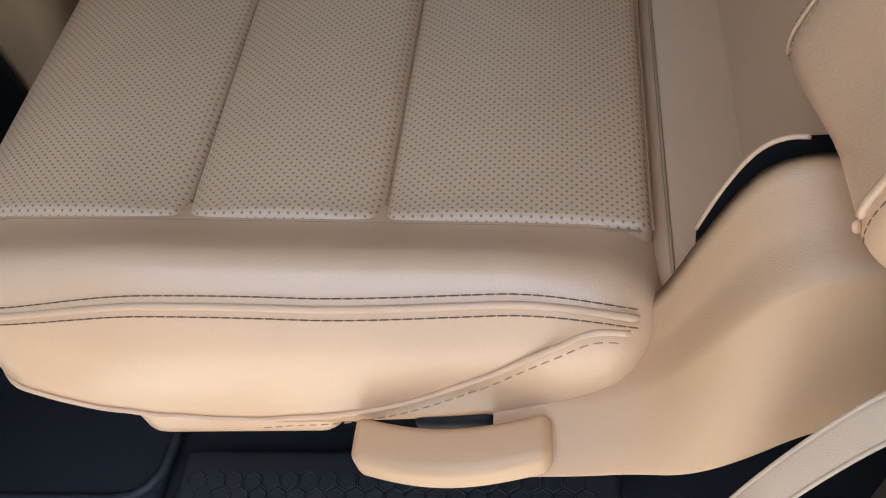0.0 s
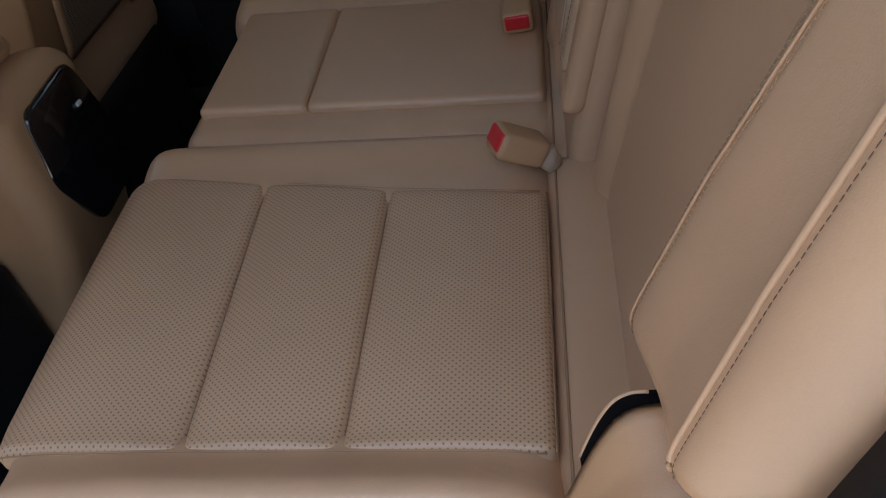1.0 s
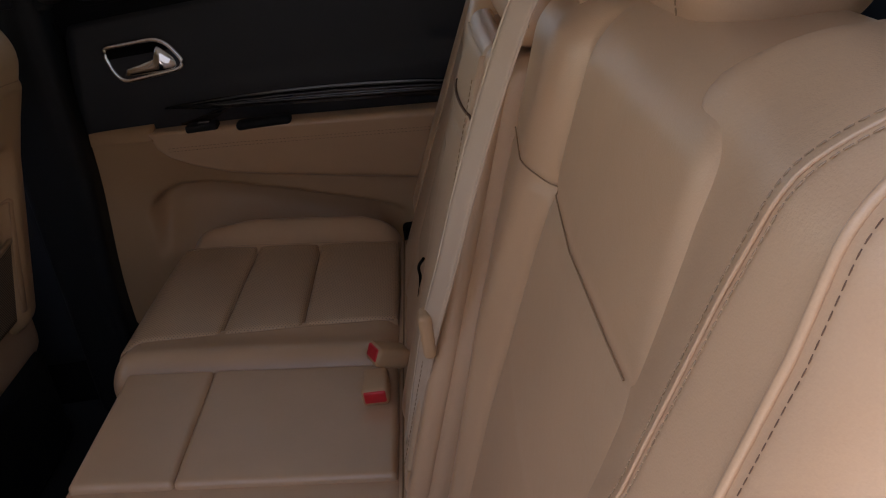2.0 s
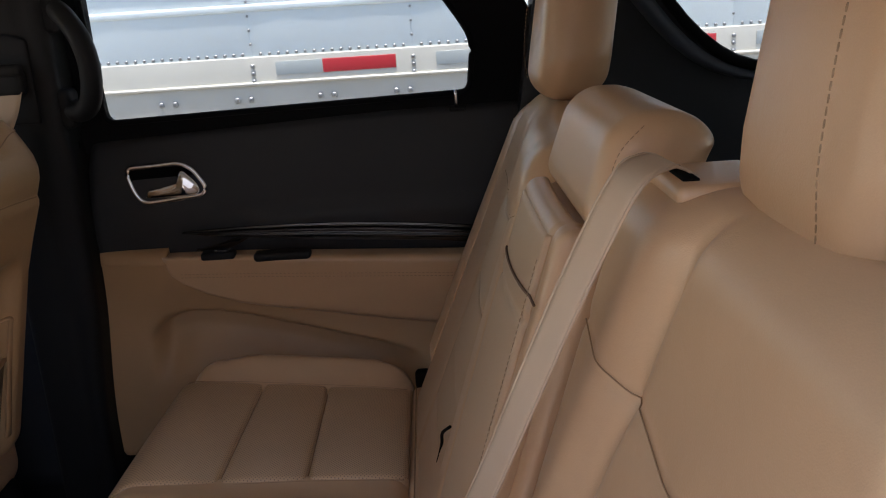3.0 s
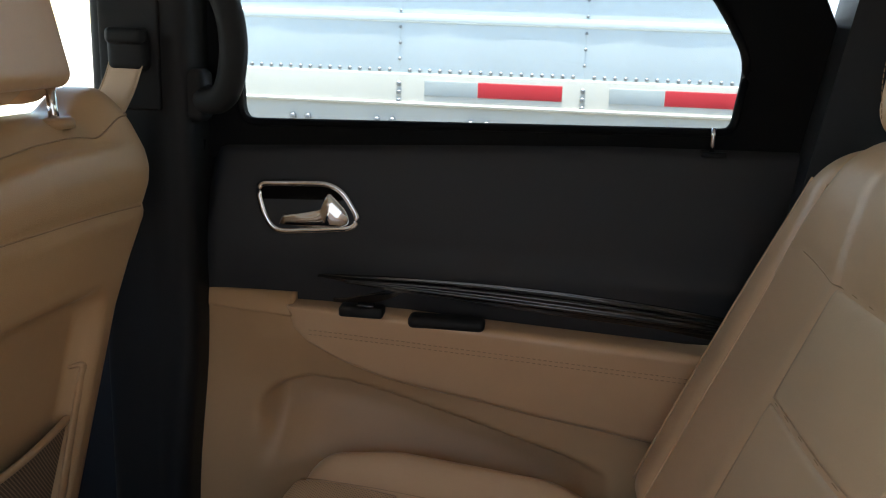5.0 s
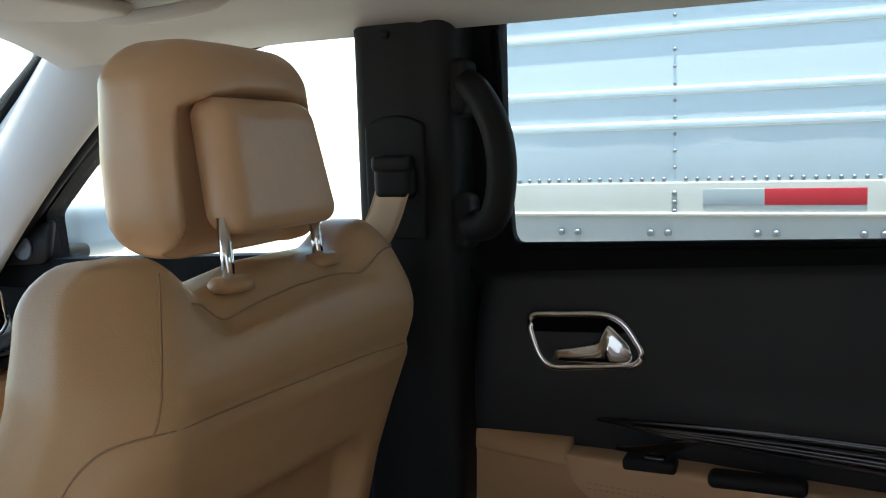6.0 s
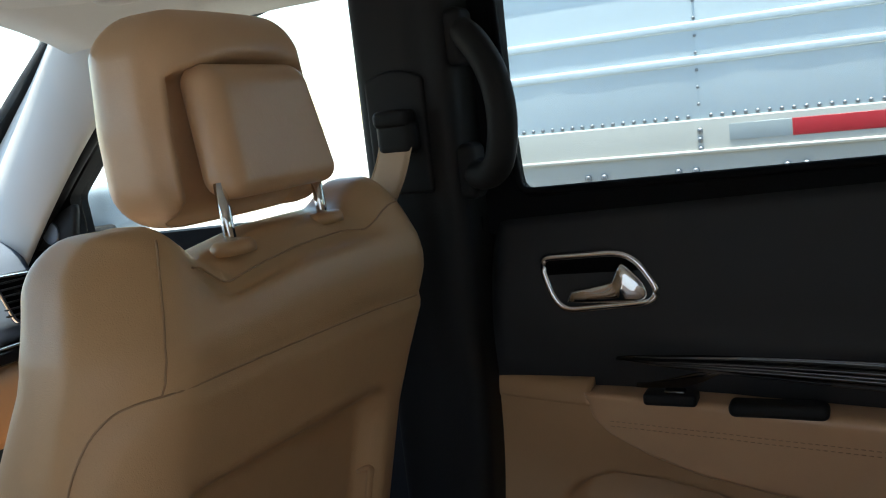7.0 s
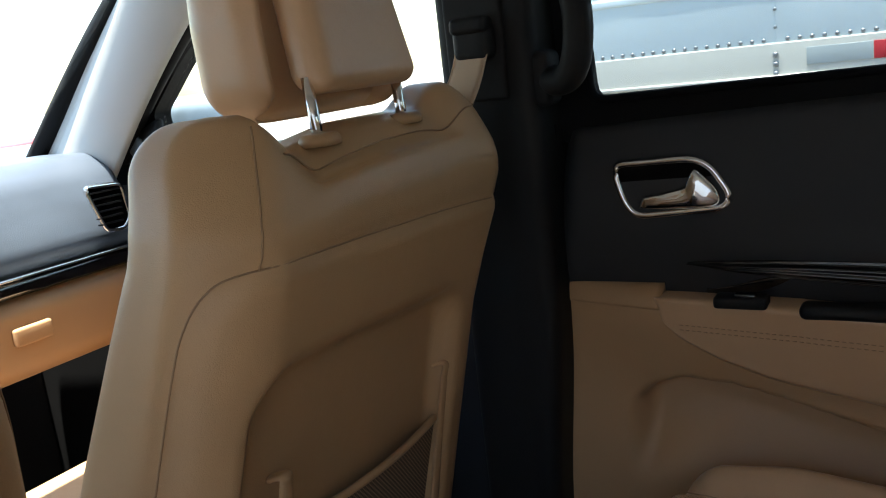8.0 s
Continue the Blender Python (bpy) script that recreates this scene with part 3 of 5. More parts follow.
tagged(mesh_part("trim_door_seal", v, f, GASKET, None), "black rubber door seal", "door seal", kind="structure")
wall("wall_right_sill", (-0.1, 0.80, 0.02), (1.6, 0.06, 0.26), BLACK, "black plastic door sill", 0.02)

# ---- far B pillar, belt and grab handle ----
wall("trim_pillar_gap", (-0.18, 0.80, 0.66), (0.09, 0.05, 1.2), GASKET, "black rubber seal behind the door pillar", 0.01)
def pillar_warp(P):
    out = P.copy()
    z = P[:, 2]
    inward = step(0.78 - P[:, 1], 0.02, 0.10)
    out[:, 0] -= 0.03 * step(z, 1.17, 1.28) * step(-P[:, 0], 0.2, 0.31)
    out[:, 0] -= 0.026 * step(0.62 - z, 0.0, 0.38) * step(P[:, 0], -0.25, -0.17)
    d = np.abs(P[:, 0] + 0.205)
    out[:, 1] += 0.006 * groove(d, 0.004) * inward
    return out


v, f = soft_box((-0.238, 0.735, 0.62), (0.146, 0.11, 1.30), 0.02, 0.012, pillar_warp)
tagged(mesh_part("pillar_right", v, f, BLACK, None), "black plastic door pillar trim", "pillar", kind="structure")
v, f = soft_box((-0.248, 0.682, 0.985), (0.088, 0.012, 0.165), 0.005, 0.006, lambda P: np.stack([P[:, 0], P[:, 1], P[:, 2] - 7.0 * (P[:, 0] + 0.248) ** 2 * step(P[:, 2], 1.0, 1.06)], -1))
adj = thing("belt_adjuster", (-0.252, 0.69, 0.93), "black seat belt height adjuster on the door pillar", "seat belt")
mesh_part("cover", v, f, BLACK, adj)
v, f = soft_box((-0.241, 0.664, 0.980), (0.056, 0.03, 0.048), 0.012, 0.008)
mesh_part("guide_loop", v, f, BLACK, adj, "black belt guide loop")
v, f = soft_box((-0.241, 0.658, 1.004), (0.054, 0.03, 0.022), 0.008, 0.008)
mesh_part("guide_lip", v, f, BLACK, adj)
v, f = soft_box((-0.256, 0.680, 1.172), (0.012, 0.02, 0.012), 0.005, 0.005)
mesh_part("screw_cap", v, f, BLACK, adj)
build_belt([(-0.240, 0.654, 0.972), (-0.254, 0.648, 0.93), (-0.285, 0.638, 0.87), (-0.38, 0.62, 0.7), (-0.45, 0.62, 0.3)], 0.024, (1, 0.0, 0), "beige seat belt webbing hanging from the pillar", 30)
v, f = tube(smooth_path([(-0.165, 0.715, 1.11), (-0.135, 0.69, 1.093), (-0.106, 0.675, 1.05), (-0.096, 0.672, 1.0), (-0.102, 0.674, 0.95), (-0.120, 0.685, 0.924), (-0.148, 0.70, 0.920), (-0.165, 0.72, 0.93)], 40), 0.0195, 14, flat=(0.0195, 0.0195, (0, 1, 0)))
grab = thing("grab_handle", (-0.13, 0.70, 0.92), "black plastic grab handle on the door pillar", "grab handle")
mesh_part("grip", v, f, BLACK, grab)
for z in (1.10, 0.925):
    v, f = soft_box((-0.163, 0.712, z), (0.03, 0.05, 0.075), 0.012, 0.01)
    mesh_part("mount", v, f, BLACK, grab)

# ---- front right: door, A pillar, dash, windscreen ----
fdoor = thing("front_door", (-0.7, 0.76, 0.1), "closed front car door with black frame and mirror corner", "car door")
v, f = slab(lambda u, w: (lerp(-1.12, -0.29, u), 0.752 - 0.02 * np.sin(np.pi * w), lerp(0.1, 0.845, w)), 30, 20, (0, 0.04, 0))
mesh_part("door_trim", v, f, SOFTBLACK, fdoor)
fo = round_outline([(-0.948, 0.852), (-0.325, 0.875), (-0.325, 1.16), (-0.345, 1.206), (-0.53, 1.188), (-0.70, 1.122), (-0.852, 1.027), (-0.955, 0.930)], [0.01, 0.02, 0.03, 0.02, 0.08, 0.05, 0.05, 0.012])
fr = round_outline([(-1.13, 0.80), (-0.28, 0.80), (-0.28, 1.16), (-0.29, 1.27), (-0.55, 1.25), (-0.74, 1.18), (-0.90, 1.08), (-1.06, 0.93)], 0.02)
v, f = ring_plate(fr, fo, 1, 0.742, 0.04)
mesh_part("window_frame", v, f, GASKET, fdoor, smooth=False)
v, f = plate(fo, 1, 0.765, 0.004)
p2 = mesh_part("pane", v, f, GLASS, fdoor)
p2.visible_shadow = False
v, f = plate(round_outline([(-1.14, 0.835), (-0.95, 0.845), (-0.93, 0.925)], 0.02), 1, 0.742, -0.012, 0.004)
sail = mesh_part("mirror_corner", v, f, BLACK, fdoor, "black mirror corner with a tweeter")
ang = np.linspace(0, 2 * math.pi, 24, endpoint=False)
v, f = plate(np.stack([-1.0 + 0.021 * np.cos(ang), 0.872 + 0.021 * np.sin(ang)], -1), 1, 0.729, -0.004, 0.003)
mesh_part("tweeter", v, f, DASH, sail)


def a_pillar(u, w):
    low = np.array([(-1.27, 0.70, 0.80), (-1.07, 0.715, 0.80)])
    mid = np.array([(-1.00, 0.69, 1.06), (-0.80, 0.70, 1.10)])
    top = np.array([(-0.74, 0.62, 1.24), (-0.50, 0.655, 1.235)])
    t = np.clip(u, 0, 1)[:, None]
    a = (1 - t) ** 2 * low[0] + 2 * t * (1 - t) * mid[0] + t * t * top[0]
    b = (1 - t) ** 2 * low[1] + 2 * t * (1 - t) * mid[1] + t * t * top[1]
    P = a + (b - a) * w[:, None]
    bul = np.sin(np.pi * w) ** 0.7 * 0.022
    return P[:, 0], P[:, 1] - bul, P[:, 2]


v, f = slab(a_pillar, 30, 16, (-0.03, 0.012, 0.02))
tagged(mesh_part("trim_pillar_front", v, f, PILLAR, None), "light grey windscreen pillar trim", "pillar", kind="structure")
v, f = slab(lambda u, w: (lerp(-1.36, -0.74, u), lerp(-0.70, 0.70, w), lerp(0.84, 1.26, u) - 0.03 * np.abs(lerp(-1, 1, w)) ** 3), 12, 20, (0, 0, 0.005))
wind = tagged(mesh_part("window_windscreen", v, f, GLASS, None), "clear laminated windscreen", "windscreen", kind="structure")
wind.visible_shadow = False
v, f = tube(smooth_path([(-1.30, 0.70, 0.83), (-1.02, 0.685, 1.06), (-0.73, 0.645, 1.235)], 24), 0.019, 8)
tagged(mesh_part("trim_windscreen_seal", v, f, GASKET, None), "black windscreen seal", "seal", kind="structure")
v, f = tube(smooth_path([(-1.06, 0.728, 0.85), (-0.90, 0.722, 1.00), (-0.75, 0.712, 1.11), (-0.55, 0.70, 1.20), (-0.30, 0.69, 1.245)], 30), 0.019, 8)
tagged(mesh_part("trim_door_top_seal", v, f, GASKET, None), "black rubber door seal", "seal", kind="structure")

dash = thing("dashboard", (-1.15, 0.2, 0.4), "dark dashboard with a silver-ringed air vent and beige lower half", "dashboard")


def dash_warp(P):
    out = P.copy()
    t = (P[:, 2] - 0.58) / 0.28
    out[:, 0] -= 0.09 * np.clip(t, 0, 1) ** 1.6
    out[:, 2] -= 0.03 * step(-P[:, 0], 1.1, 1.4)
    return out


v, f = soft_box((-1.19, 0.02, 0.785), (0.46, 1.40, 0.18), 0.05, 0.03, dash_warp)
mesh_part("upper_dash", v, f, DASH, dash, "grained blue-black vinyl")
v, f = soft_box((-1.16, 0.02, 0.685), (0.36, 1.40, 0.03), 0.012, 0.03)
mesh_part("trim_band", v, f, PIANO, dash, "glossy black trim band")
v, f = soft_box((-0.982, 0.02, 0.702), (0.01, 1.36, 0.005), 0.002, 0.05)
mesh_part("chrome_line", v, f, CHROME, dash)
v, f = soft_box((-1.17, 0.02, 0.602), (0.38, 1.40, 0.145), 0.04, 0.02)
mesh_part("glove_box", v, f, TRIM, dash, "beige lower dash and glove box")
v, f = soft_box((-0.975, 0.43, 0.61), (0.012, 0.07, 0.03), 0.005, 0.01)
mesh_part("latch", v, f, TRIM, dash)
vo = round_outline([(0.585, 0.82), (0.662, 0.815), (0.672, 0.755), (0.655, 0.735), (0.615, 0.737)], 0.012)
vc = vo.mean(0)
vent_x = -0.985
v, f = tube(np.stack([np.full(len(vo), vent_x), vo[:, 0], vo[:, 1]], -1), 0.0045, 8, closed=True)
vent = mesh_part("vent_ring", v, f, CHROME, dash, "silver vent surround")
v, f = plate(vc + (vo - vc) * 0.97, 0, vent_x - 0.006, 0.004)
mesh_part("vent_back", v, f, HOLE, vent)
for k in range(6):
    z = 0.75 + 0.0115 * k
    v, f = soft_box((vent_x, 0.628, z), (0.008, 0.062 - 0.002 * (5 - k), 0.003), 0.0012, 0.01)
    mesh_part("slat", v, f, BLACK, vent)
for s in (-1, 1):
    visor = thing("sun_visor", (-0.66, 0.40 * s, 1.2), "light grey sun visor folded against the headliner", "sun visor", "visors")
    v, f = soft_box((-0.64, 0.38 * s, 1.215), (0.16, 0.36, 0.018), 0.008, 0.03)
    mesh_part("board", v, f, HEADLINER, visor)
    v, f = tube([(-0.59, 0.56 * s, 1.215), (-0.57, 0.60 * s, 1.212), (-0.57, 0.63 * s, 1.225)], 0.008, 8)
    mesh_part("bracket", v, f, PILLAR, visor)


# ---- front seats ----
def build_front_seat(cy):
    seat = thing("front_seat", (-0.45, cy, 0.0), "beige leather front seat with a net pocket on its back", "car seat", "front seats")

    def xb(z):
        return -0.185 - 0.26 * np.clip(0.80 - z, -0.02, 1) - 0.6 * np.clip(z - 0.84, 0, 1) ** 1.25

    def back_warp(P):
        out = P.copy()
        t = np.clip((P[:, 2] - 0.30) / 0.65, 0, 1)
        yy = P[:, 1] - cy
        half = np.where(yy < 0, np.interp(t, [0, 0.35, 0.7, 0.85, 1.0], [0.92, 0.98, 1.0, 1.0, 0.92]) * (0.97 + 0.42 * (1 - t)), np.interp(P[:, 2], [0.30, 0.50, 0.66, 0.72, 0.80, 0.87, 0.96], [0.88, 0.84, 0.815, 0.87, 0.985, 1.03, 0.98]))
        out[:, 1] = cy + yy * half
        d = (P[:, 0] + 0.16) / 0.15
        thick = np.interp(t, [0, 0.5, 0.85, 1.0], [0.16, 0.135, 0.10, 0.09])
        side = np.abs(yy) / 0.27
        wing = 0.02 * step(side, 0.6, 1.0) * (1 - t * 0.7)
        back = xb(P[:, 2]) - 0.028 * step(side, 0.72, 1.0)
        out[:, 0] = back + d * (thick + wing)
        dip = 0.048 * (1 - step(np.abs(yy), 0.12, 0.195)) * step(P[:, 2], 0.86, 0.94)
        out[:, 2] -= dip
        out[:, 2] -= 0.024 * np.clip(-yy / 0.2, 0, 1) * step(P[:, 2], 0.8, 0.95)
        out[:, 2] -= 0.022 * step(yy, 0.12, 0.2) * step(P[:, 2], 0.8, 0.95)
        rear = step(d, -0.35, -0.05)
        zs = 0.806 - 0.02 * np.clip((yy + 0.2) / 0.4, 0, 1)
        # the back panel stands proud inside a rounded outline; its middle is sunk
        qx, qz = np.maximum(np.abs(yy) - 0.21, 0), np.maximum(P[:, 2] - (zs - 0.05), 0)
        below = 1 - step(np.sqrt(qx**2 + qz**2), 0.042, 0.054)
        out[:, 0] += 0.007 * rear * below
        lip = np.maximum(-(yy + 0.212), yy - 0.16)
        rise = P[:, 2] - (0.712 - 0.06 * (yy + 0.2))
        hollow = np.where((lip > -0.05) & (rise > -0.05), -0.05 + np.sqrt(np.maximum(lip + 0.05, 0) ** 2 + np.maximum(rise + 0.05, 0) ** 2), np.maximum(lip, rise))
        inside = 1 - step(hollow, -0.018, 0.010)
        out[:, 0] -= 0.032 * inside * rear
        return out

    v, f = soft_box((-0.235, cy, 0.63), (0.15, 0.54, 0.66), 0.05, 0.008, back_warp)
    back = mesh_part("backrest", v, f, BACKCLOTH, seat)

    def on_back(pts, n=50):
        Q = smooth_path([(-0.1595, cy + y, z) for y, z in pts], n)
        over = np.clip(np.abs(Q[:, 1] - cy) - 0.22, 0, 0.049)
        Q[:, 0] -= 0.05 - np.sqrt(0.05**2 - over**2)
        return back_warp(Q)

    for pts in ([(-0.208, 0.95), (-0.215, 0.90), (-0.222, 0.809)], [(-0.264, 0.42), (-0.264, 0.60), (-0.264, 0.72), (-0.262, 0.77), (-0.254, 0.797), (-0.238, 0.808), (-0.20, 0.809), (-0.10, 0.806), (0.10, 0.797), (0.25, 0.785)]):
        v, f = tube(on_back(pts), 0.0010, 6)
        mesh_part("seam", v, f, SEAM, seat, "darker seam")
    v, f = tube(on_back([(-0.175, 0.925), (-0.15, 0.935), (-0.08, 0.938), (0.0, 0.936), (0.085, 0.936), (0.15, 0.925), (0.235, 0.925)]), 0.0010, 6)
    mesh_part("top_seam", v, f, SEAM, seat)

    # net pocket and bag hooks
    def net(u, w):
        y = lerp(cy - 0.15, cy + 0.155, u)
        top = 0.512 - 0.006 * np.sin(np.pi * u)
        z = lerp(0.34, top, w)
        x = xb(z) - 0.022 + 0.010 * np.sin(np.pi * u) * w + 0.008
        return x, y, z

    v, f = slab(net, 24, 16, (-0.003, 0, 0))
    pocket = mesh_part("net_pocket", v, f, MESH, seat, "tan net map pocket")
    u = np.linspace(0, 1, 24)
    hx, hy, hz = net(u, np.ones(24))
    v, f = tube(np.stack([hx, hy, hz], -1), 0.005, 8)
    mesh_part("hem", v, f, BACKCLOTH, pocket)
    for y in (cy + 0.130, cy - 0.19):
        v, f = tube(smooth_path([(xb(0.58) - 0.02, y, 0.585), (xb(0.58) - 0.004, y + 0.003, 0.588), (xb(0.56) - 0.004, y + 0.005, 0.565), (xb(0.50) - 0.008, y + 0.004, 0.48), (xb(0.40) - 0.008, y + 0.004, 0.36)], 24), 0.02, 8, flat=(0.010, 0.004, (0, 1, 0)))
        mesh_part("pocket_strap", v, f, TRIM, seat, "beige pocket side strap")

    # cushion
    def cush_warp(P):
        out = P.copy()
        yy = np.abs(P[:, 1] - cy) / 0.27
        out[:, 2] += 0.03 * step(yy, 0.65, 0.95) * step(P[:, 2], 0.3, 0.4) - 0.08 * (P[:, 0] + 0.6)
        return out

    v, f = soft_box((-0.60, cy, 0.32), (0.52, 0.54, 0.20), 0.06, 0.02, cush_warp)
    mesh_part("cushion", v, f, LEATHER, seat, "light beige leather")
    v, f = soft_box((-0.55, cy, 0.12), (0.44, 0.44, 0.24), 0.03, 0.05)
    mesh_part("base", v, f, BLACK, seat, "black seat base")

    # headrest: shell, rear pad, posts
    def shell_warp(P):
        out = P.copy()
        t = (P[:, 2] - 0.925) / 0.21
        yy = P[:, 1] - cy
        out[:, 1] = cy + 0.028 + yy * np.interp(t, [0, 0.2, 0.45, 0.8, 1], [0.97, 1.0, 1.0, 0.93, 0.80])
        out[:, 0] -= 0.008 + 0.012 * t + 0.012 * (np.abs(yy) / 0.12) ** 2
        arch = step(0.106 - np.abs(yy + 0.01), 0.0, 0.008) * (1 - step(t, 0.72 - 6 * yy**2, 0.77 - 6 * yy**2)) * step(P[:, 0], -0.30, -0.26)
        out[:, 0] -= 0.03 * arch
        return out

    v, f = soft_box((-0.297, cy, 1.027), (0.12, 0.258, 0.214), 0.042, 0.006, shell_warp)
    rest = mesh_part("headrest", v, f, LEATHER, seat, "beige leather headrest")

    def pad_warp(P):
        out = P.copy()
        t = (P[:, 2] - 0.948) / 0.12
        yy = P[:, 1] - cy
        out[:, 1] = cy + yy * np.interp(t, [0, 1], [1.0, 0.88])
        out[:, 0] -= 0.022 * t
        return out

    v, f = soft_box((-0.242, cy + 0.020, 1.010), (0.05, 0.19, 0.132), 0.022, 0.008, pad_warp)
    mesh_part("rear_pad", v, f, LEATHER, rest)
    for y in (cy - 0.070, cy + 0.090):
        v, f = tube([(-0.236, y, 0.87), (-0.240, y, 0.92), (-0.243, y, 0.962)], 0.0062, 14)
        mesh_part("post", v, f, CHROME, seat, "chrome headrest post")
        ring = np.linspace(0, 2 * math.pi, 28, endpoint=False)
        v, f = plate(np.stack([-0.237 + 0.019 * np.cos(ring), y + 0.026 * np.sin(ring)], -1), 2, 0.894 if y < cy else 0.898, 0.012, 0.004)
        mesh_part("post_collar", v, f, TRIM, seat, "oval beige plastic collar")
    return seat


seat_right = build_front_seat(0.372)
seat_left = copy_thing(seat_right, Matrix.Translation((-0.44, -0.365, 0.0)) @ Matrix.Diagonal((1, -1, 1, 1)))
seat_left["label"] = "beige leather driver seat seen from behind"

roof_grip = thing("ceiling_handle", (-0.6, 0.6, 1.2), "light grey grab handle above the front door", "grab handle")
v, f = tube(smooth_path([(-0.645, 0.585, 1.235), (-0.63, 0.565, 1.215), (-0.585, 0.557, 1.205), (-0.49, 0.555, 1.207), (-0.435, 0.56, 1.215), (-0.415, 0.58, 1.24)], 30), 0.0105, 10)
mesh_part("grip", v, f, HEADLINER, roof_grip)

# ---- centre console ----
console = thing("centre_console", (-0.45, -0.02, 0.0), "beige centre console with a glossy black rear panel", "console")


def con_warp(P):
    out = P.copy()
    out[:, 0] -= 0.10 * step(0.30 - P[:, 2], 0, 0.3) * step(P[:, 0], -0.4, -0.2) * 0.6
    return out


v, f = soft_box((-0.50, -0.02, 0.22), (0.54, 0.25, 0.42), 0.04, 0.02, con_warp)
mesh_part("body", v, f, TRIM, console)
pan = round_outline([(-0.085, 0.405), (0.06, 0.41), (0.095, 0.30), (0.07, 0.20), (-0.04, 0.195), (-0.10, 0.30)], 0.02)
v, f = plate(pan, 0, -0.236, 0.012, 0.006)
rp = mesh_part("rear_panel", v, f, PIANO, console, "glossy black rear control panel")
v, f = soft_box((-0.222, 0.03, 0.355), (0.004, 0.012, 0.006), 0.001, 0.005)
mesh_part("indicator", v, f, TRAILER, rp)
v, f = soft_box((-0.50, -0.02, 0.45), (0.40, 0.24, 0.05), 0.022, 0.02)
mesh_part("armrest_lid", v, f, LEATHER, console)

# ---- rear bench ----
MID = -0.02  # the bench's middle


def mirror(m):
    """y of the near half, or its mirror image on the far half."""
    return (lambda y: y) if m > 0 else (lambda y: 2 * MID - y)


def seat_z(x):
    return 0.382 - 0.115 * (x - 0.16) - 0.05 * np.clip(0.05 - x, 0, 1) ** 1.0 - 1.2 * np.clip(0.03 - x, 0, 1) ** 2 * 8


def inner_line(x):
    return np.interp(x, [0.0, 0.16, 0.28, 0.45], [-0.262, -0.287, -0.306, -0.322])


def seat_front(y, z=0.41):
    """The front edge in plan; the outer corner is round."""
    return (0.008 + 0.030 * step(z, 0.32, 0.40)) * np.clip((-0.60 - y) / 0.11, 0, 1.2) ** 1.5 - 0.026 * np.clip((y + 0.65) / 0.42, 0, 1)


def under(x):
    """Height at which the outer side turns in under the cushion."""
    x = x + 0.01 * (1 - step(x, 0.0, 0.3))
    return np.interp(x, [0.0, 0.03, 0.065, 0.10, 0.16, 0.247, 0.46], [0.330, 0.316, 0.300, 0.290, 0.282, 0.282, 0.292])


def edge_roll(x, y, m):
    """The raised outer edge of the cushion, in near-half coordinates."""
    return (0.034 if m > 0 else 0.047) * groove(y + 0.688, 0.038) * (0.55 + 0.45 * step(x, 0.0, 0.15)) * (1 - 0.5 * step(x, 0.36, 0.46))


